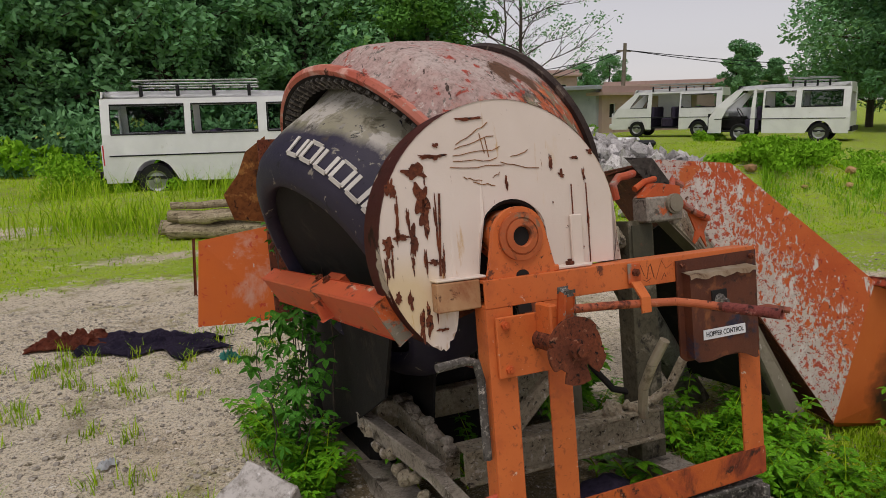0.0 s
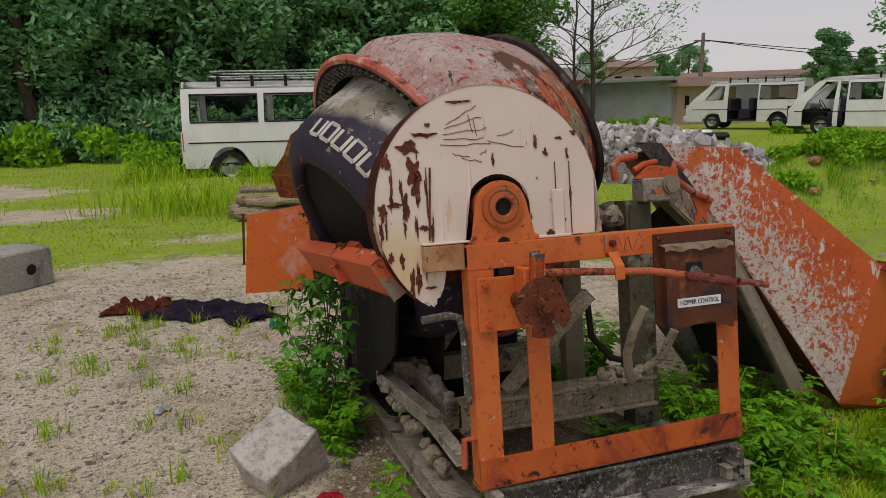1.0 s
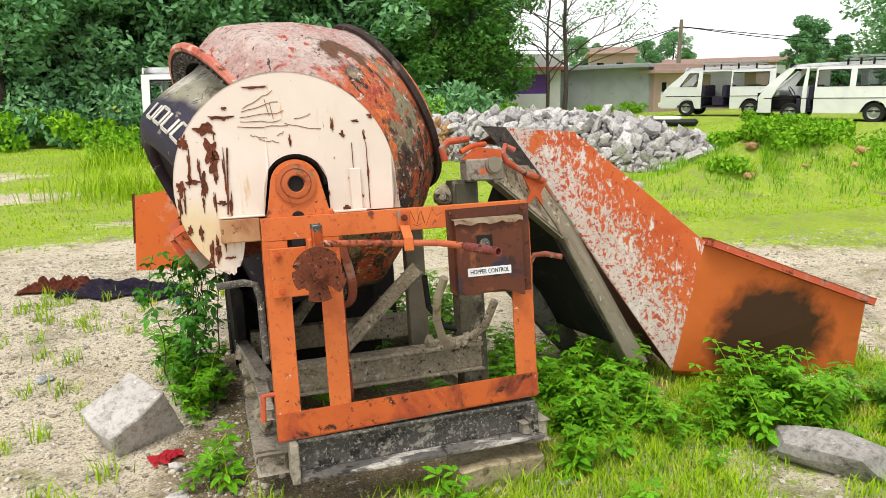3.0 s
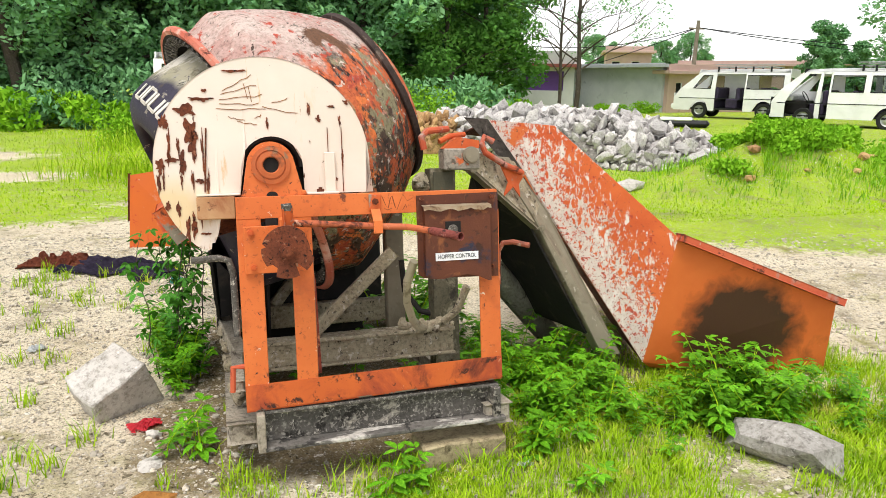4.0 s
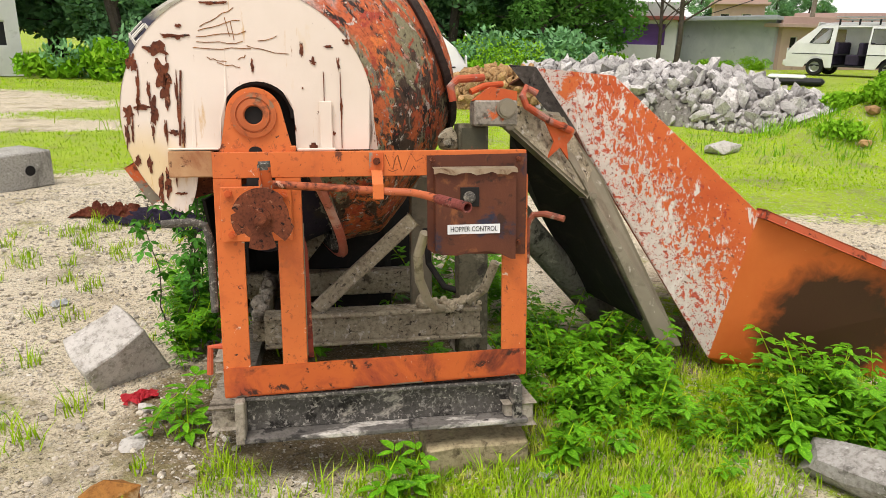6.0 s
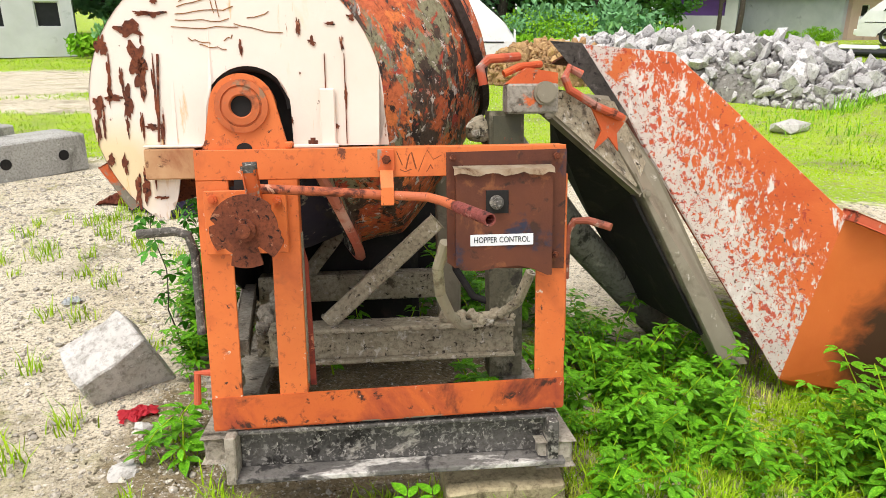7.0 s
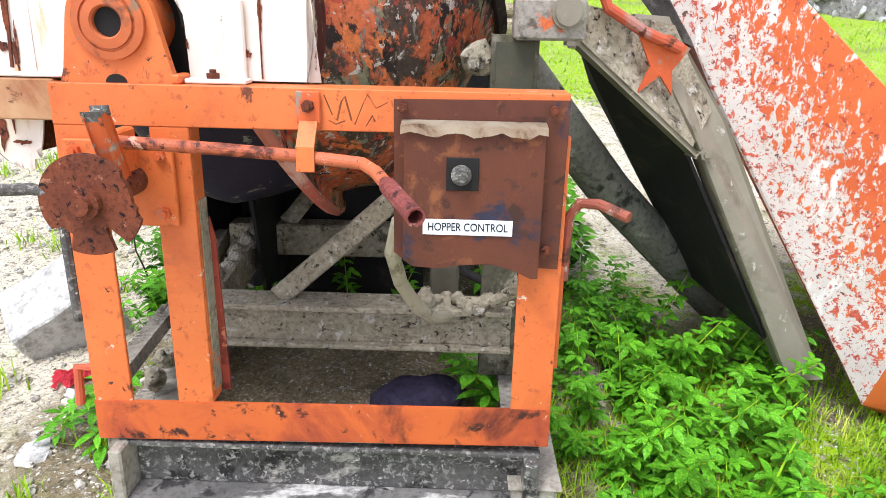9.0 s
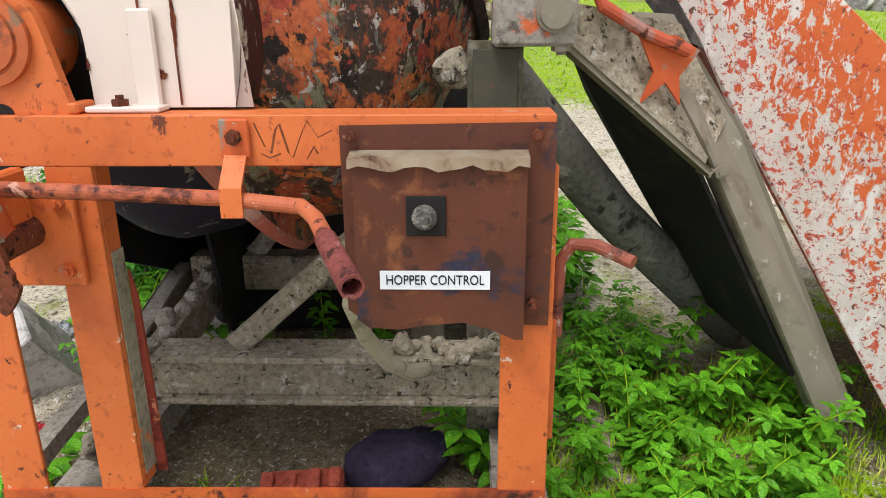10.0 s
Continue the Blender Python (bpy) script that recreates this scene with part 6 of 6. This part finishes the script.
# ---------- weeds: stems with paired pointed leaves ----------
def leaf_mesh():
    bm = bmesh.new()
    outline = [(0.0, 0.0), (0.18, 0.16), (0.42, 0.25), (0.68, 0.20), (0.88, 0.08), (1.0, 0.0)]
    mid = [bm.verts.new((x, 0, -0.22 * x * x + 0.03)) for x, _ in outline]
    for s in (1, -1):
        rim = [bm.verts.new((x, s * w, -0.22 * x * x + 0.05 + 0.25 * w)) if 0 < w else mid[k] for k, (x, w) in enumerate(outline)]
        for k in range(len(outline) - 1):
            vs = []
            for v in (mid[k], mid[k + 1], rim[k + 1], rim[k]):
                if v not in vs:
                    vs.append(v)
            if len(vs) > 2:
                bm.faces.new(vs if s > 0 else vs[::-1])
    return bm


def sprig():
    """Three pointed leaflets on one stalk."""
    bm = bmesh.new()
    for turn, long, out in ((0, 1.0, 0.12), (62, 0.74, 0.05), (-58, 0.78, 0.04)):
        one = leaf_mesh()
        bmesh.ops.transform(one, matrix=Matrix.Rotation(radians(turn), 4, "Z") @ Matrix.Translation((out, 0, 0)) @ Matrix.Rotation(radians(8 + turn * 0.1), 4, "X") @ Matrix.Diagonal((long, long * 0.9, long, 1)), verts=one.verts)
        tmp = bpy.data.meshes.new("tmp")
        one.to_mesh(tmp)
        one.free()
        bm.from_mesh(tmp)
        bpy.data.meshes.remove(tmp)
    return bm


def mesh_only(bm, name, material):
    ob = part(name, bm, material, smooth=True)
    me = ob.data
    bpy.data.objects.remove(ob)
    return me


LEAF_MESH = mesh_only(sprig(), "leaf", LEAF)


def weed(label, seed, h, leaves, size, lean=0.15):
    r = random.Random(seed)
    root = thing("weed", label, "weed", Matrix(), "leafy weeds")
    tip = Vector((r.uniform(-lean, lean), r.uniform(-lean, lean), h))
    stem = [Vector((tip.x * t * t, tip.y * t * t, h * t)) for t in (0, 0.35, 0.7, 1.0)]
    part("stem", tube(stem, 0.004, 5, taper=[0.005, 0.004, 0.003, 0.0015]), GRASS, root)
    for k in range(leaves):
        t = 0.20 + 0.80 * k / (leaves - 1)
        a = k * 2.399 + r.uniform(-.3, .3)
        p = Vector((tip.x * t * t, tip.y * t * t, h * t))
        s = size * r.uniform(0.7, 1.15) * (1.1 - 0.45 * t)
        ob = new("leaf", LEAF_MESH)
        ob.parent = root
        ob.matrix_local = Matrix.Translation(p) @ Matrix.Rotation(a, 4, "Z") @ Matrix.Rotation(radians(r.uniform(-38, 15)), 4, "Y") @ Matrix.Translation((0.012, 0, 0)) @ Matrix.Diagonal((s, s * r.uniform(0.95, 1.25), s, 1))
    return root


kinds = [weed("leafy green weed with pointed leaves", 1, 0.24, 11, 0.090), weed("tall leafy green weed with pointed leaves", 2, 0.38, 15, 0.096), weed("low leafy green weed", 3, 0.14, 8, 0.088), weed("bushy green weed with broad leaves", 4, 0.30, 15, 0.088)]
firsts = set()


def sow(k, x, y, s):
    m = Matrix.Translation(rest(x, y, -0.005)) @ Matrix.Rotation(rnd.uniform(0, 6.28), 4, "Z") @ Matrix.Scale(s, 4)
    if k not in firsts:
        firsts.add(k)
        kinds[k].matrix_world = m
    else:
        copy_thing(kinds[k], m)


for _ in range(21):
    x = rnd.uniform(1.0, 1.32)
    sow(rnd.choice((1, 3, 3)), x, rnd.uniform(0.55, 1.25) - 0.5 * (x - 1.0), rnd.uniform(0.55, 0.8))
for _ in range(60):
    x, y = rnd.uniform(0.98, 1.62), rnd.uniform(0.08, 0.92)
    if y - 0.1 > (x - 0.7) * 1.2 + 0.3 or y > 1.1 - 0.35 * (x - 0.98):
        continue
    sow(rnd.choice((0, 1, 1, 2, 3)), x, y, rnd.uniform(0.55, 1.0))
for _ in range(46):
    x, y = rnd.gauss(1.95, 0.17), rnd.gauss(0.0, 0.09)
    sow(rnd.choice((1, 3, 1, 0)), x, y, rnd.uniform(0.6, 0.95) + 0.35 * math.exp(-((x - 1.95) / 0.16) ** 2))
for _ in range(30):
    x = rnd.uniform(1.38, 2.55)
    sow(rnd.choice((0, 2, 3, 2)), x, rnd.uniform(-0.20, 0.16) - 0.10 * (x - 1.5), rnd.uniform(0.45, 0.8))
for _ in range(22):
    sow(rnd.choice((1, 3)), rnd.uniform(0.78, 1.22), rnd.uniform(1.0, 2.0), rnd.uniform(0.9, 1.4))
for _ in range(26):
    sow(rnd.choice((0, 2, 3, 2)), rnd.uniform(0.96, 1.40), rnd.uniform(-0.05, 0.6), rnd.uniform(0.45, 0.75))
for _ in range(50):
    t = rnd.random()
    sow(rnd.choice((1, 1, 3, 0)), -0.20 - 0.14 * t + rnd.uniform(-0.07, 0.05), 0.85 + 0.70 * t + rnd.uniform(-.1, .1), rnd.uniform(0.5, 0.95))
for x, y, k, s in ((-0.22, 0.40, 2, 1.0), (-0.28, 0.30, 0, 0.8), (-0.16, 0.28, 2, 0.9), (0.42, -0.16, 2, 1.0), (0.50, -0.14, 2, 0.9), (0.98, -0.05, 2, 1.0), (1.0, 0.02, 0, 0.7), (0.78, 0.50, 2, 1.1), (0.84, 0.42, 2, 1.2), (0.72, 0.62, 0, 0.8),
                   (0.25, 0.75, 0, 0.9), (0.35, 0.9, 1, 0.9), (0.1, 0.85, 0, 1.0), (0.5, 0.85, 0, 0.9), (1.05, -0.30, 2, 0.8), (0.6, 1.3, 1, 1.1), (0.75, 1.5, 3, 1.2), (0.85, 1.2, 1, 1.0), (0.95, 1.4, 3, 1.2), (0.7, 1.75, 1, 1.2)):
    sow(k, x, y, s)

# climbing vine on the discharge side
VINE_MESH = mesh_only(sprig(), "leaf", surface("vine_leaf", "4a8a28", "36701f", 8, [("70ac3c", 12, 0.55, 0.7)], 0.55, bump=0.05, by_object=True, spec=0.15))
vine = thing("climbing_vine", "leafy climbing weed hanging on the mixer's side", "vine", Matrix.Translation(rest(-0.27, 1.18)))
for k in range(11):
    r = random.Random(900 + k)
    tall = r.uniform(0.55, 0.80) if k % 4 else 1.0
    p, pts = Vector((r.uniform(-.09, .10), r.uniform(-.20, .22), 0)), []
    for j in range(9):
        pts.append(p.copy())
        p = p + Vector((r.uniform(-.03, .032), r.uniform(-.035, .035), tall * r.uniform(0.10, 0.14)))
    part("stem", tube(pts, 0.003, 5, taper=[0.0035 - 0.0003 * j for j in range(9)]), BARK, vine)
    for j in range(27):
        t = r.uniform(0.3, 7.95)
        q = pts[int(t)].lerp(pts[min(8, int(t) + 1)], t - int(t)) + Vector((r.uniform(-.05, .05), r.uniform(-.06, .05), r.uniform(-.02, .02)))
        ob = new("leaf", VINE_MESH)
        ob.parent = vine
        s = r.uniform(0.030, 0.055) * (0.6 if q.z > 0.75 else 1)
        ob.matrix_local = Matrix.Translation(q) @ Matrix.Rotation(r.uniform(0, 6.28), 4, "Z") @ Matrix.Rotation(radians(r.uniform(0, 65)), 4, "Y") @ Matrix.Diagonal((s, s * 1.15, s, 1))


# ---------- grass ----------
def blades(name, label, places, tall, width, seed, material):
    """Bent blades, three faces each, in one mesh."""
    r = np.random.RandomState(seed)
    p = np.array(places)
    n = len(p)
    h = tall * r.uniform(0.45, 1.25, n) * p[:, 3]
    a = r.uniform(0, 6.283, n)
    d = np.stack([np.cos(a), np.sin(a), np.zeros(n)], 1)
    s = np.stack([-np.sin(a), np.cos(a), np.zeros(n)], 1) * (width * r.uniform(0.6, 1.2, n))[:, None]
    lean = (r.uniform(0.2, 1.1, n) * h)[:, None]
    up = np.array([0, 0, 1.0])
    o = p[:, :3]
    q1 = o + d * lean * 0.3 + up * (h * 0.55)[:, None]
    q2 = o + d * lean + up * h[:, None]
    v = np.stack([o - s, o + s, q1 + s * 0.7, q1 - s * 0.7, q2], 1).reshape(-1, 3)
    f = []
    for i in range(n):
        b = 5 * i
        f.append((b, b + 1, b + 2, b + 3))
        f.append((b + 3, b + 2, b + 4))
    me = bpy.data.meshes.new(name)
    me.from_pydata(v.tolist(), [], f)
    me.materials.append(material)
    return tagged(new(name, me), label, "grass", kind="stuff")


low = []
r = random.Random(31)
while len(low) < 52000:
    x, y = r.uniform(-0.1, 3.3), r.uniform(-1.5, 0.9)
    if r.random() > min(1.0, 2.0 * (3.3 - x), 2.2 * (y + 1.5), 2.5 * (0.95 - y)) + 0.4 * noise.noise((x * 2, y * 2, 1)):
        continue
    if y > 0.1 and x < 0.93:
        continue
    if noise.noise((x * 2.1, y * 2.1, 7)) + 0.35 * noise.noise((x * 6, y * 6, 3)) + (0.30 if x > 0.55 else 0.10) - (0.25 if y < -0.75 else 0) < r.uniform(-0.15, 0.45):
        continue
    low.append((x, y, height(x, y), 1.0))
blades("front_grass", "short patchy grass in front of the mixer", low, 0.045, 0.0022, 1, GRASS)
tufts = []
for k in range(190):
    cx, cy = r.uniform(-1.9, 0.2), r.uniform(-0.6, 3.2)
    if k > 130:
        cx, cy = r.uniform(0.1, 2.6), r.uniform(-0.7, 0.1)
    if -0.75 < cx < -0.3 and 0.5 < cy < 1.0:
        continue
    big_tuft = r.uniform(0.5, 1.3)
    for _ in range(int(26 * big_tuft)):
        x, y = cx + r.gauss(0, 0.028 * big_tuft), cy + r.gauss(0, 0.028 * big_tuft)
        tufts.append((x, y, height(x, y), big_tuft))
blades("grass_tufts", "scattered grass tufts growing through the gravel", tufts, 0.068, 0.0029, 2, GRASS)
far = []
while len(far) < 60000:
    y = 3.6 + 14.5 * r.random() ** 1.5
    x = r.uniform(-4.5 - y * 0.3, 4 + y * 0.95)
    if grassy(x, y) < 0.35 + 0.3 * noise.noise((x, y, 2)):
        continue
    far.append((x, y, height(x, y) - 0.01, 0.5 + y * 0.05 + 0.35 * noise.noise((x * 0.7, y * 0.7, 8))))
mound = []
for _ in range(9000):
    x, y = 7.6 + r.gauss(0, 1.1), 5.6 + r.gauss(0, 0.6)
    if noise.noise((x * 2.4, y * 2.4, 5)) > -0.12:
        mound.append((x, y, height(x, y) - 0.01, 0.7 + 1.6 * max(0, noise.noise((x * 1.6, y * 1.6, 2)))))
blades("mound_grass", "uneven lime-green grass on the stony mound", mound, 0.15, 0.006, 8, SCRUB)
blades("field_grass", "short bright green grass of the field", far, 0.045, 0.007, 3, surface("field_blade", "a2c814", "90ba10", 0.8, [("b8d224", 1.4, 0.55, 0.68)], 0.7, bump=0.0, spec=0.06))
stalks = []
for _ in range(1500):
    cx, cy = r.choice(((-1.7, 12.3), (-0.9, 7.9), (0.6, 11.5), (-1.2, 8.6)))
    x, y = cx + r.gauss(0, 0.5), cy + r.gauss(0, 0.35)
    stalks.append((x, y, height(x, y), r.uniform(0.5, 1.2)))
blades("tall_grass", "taller grass round the minibus and in the field", stalks, 0.45, 0.007, 4, GRASS)

# ---------- gravel ----------
pebble_meshes = [mesh_only(stone(1.0, 400 + k, 0.22, 1, (1, 0.85, 0.6)), "gravel_stone", surface("gravel_stone_grey", "a49c8d", "8b8478", 20, [("756f64", 40, 0.55, 0.68)], 0.95, bump=0.2, by_object=True) if k == 0 else bpy.data.materials["gravel_stone_grey"]) for k in range(4)]
shape = []
for me in pebble_meshes:
    co = np.zeros(len(me.vertices) * 3)
    me.vertices.foreach_get("co", co)
    shape.append((co.reshape(-1, 3), [tuple(p.vertices) for p in me.polygons]))
gv, gf, gbase = [], [], 0
nr = np.random.RandomState(12)
for k in range(24000):
    x, y = (nr.uniform(-2.6, 0.6), nr.uniform(-0.8, 4.4)) if k % 4 else (nr.uniform(-0.5, 2.5), nr.uniform(-0.9, 0.0))
    if k % 7 == 0:
        x, y = nr.uniform(3.0, 5.5), nr.uniform(0.4, 2.8)
    if 0.02 < x < 0.9 and y > 0.12 or 0.1 < x < 2.6 and y < 0.1 and k % 12:
        continue
    co, fs = shape[k % 4]
    s = 0.0046 * (1 + 2.8 * nr.rand() ** 5)
    t = nr.uniform(0, 6.28)
    rot = np.array([[math.cos(t), -math.sin(t), 0], [math.sin(t), math.cos(t), 0], [0, 0, 1]])
    base = gbase
    gv.append(co @ rot.T * s + np.array([x, y, height(x, y) + s * 0.25]))
    gf += [tuple(i + base for i in f) for f in fs]
    gbase = base + len(co)
me = bpy.data.meshes.new("gravel")
me.from_pydata(np.concatenate(gv).tolist(), [], gf)
loose = surface("gravel_grey", "c4bbab", "a89f90", 30, [("857d70", 55, 0.52, 0.6), ("e6e1d7", 70, 0.6, 0.66)], 0.95, bump=0.2)
ln, ll = loose.node_tree.nodes, loose.node_tree.links
geo, span, tone = ln.new("ShaderNodeNewGeometry"), ln.new("ShaderNodeMapRange"), ln.new("ShaderNodeHueSaturation")
span.inputs["To Min"].default_value, span.inputs["To Max"].default_value = 0.6, 1.35
bsdf = ln["Principled BSDF"]
ll.new(geo.outputs["Random Per Island"], span.inputs["Value"])
ll.new(span.outputs[0], tone.inputs["Value"])
ll.new(bsdf.inputs["Base Color"].links[0].from_socket, tone.inputs["Color"])
ll.new(tone.outputs[0], bsdf.inputs["Base Color"])
me.materials.append(loose)
tagged(new("gravel", me), "loose grey gravel on the yard", "gravel", kind="stuff")
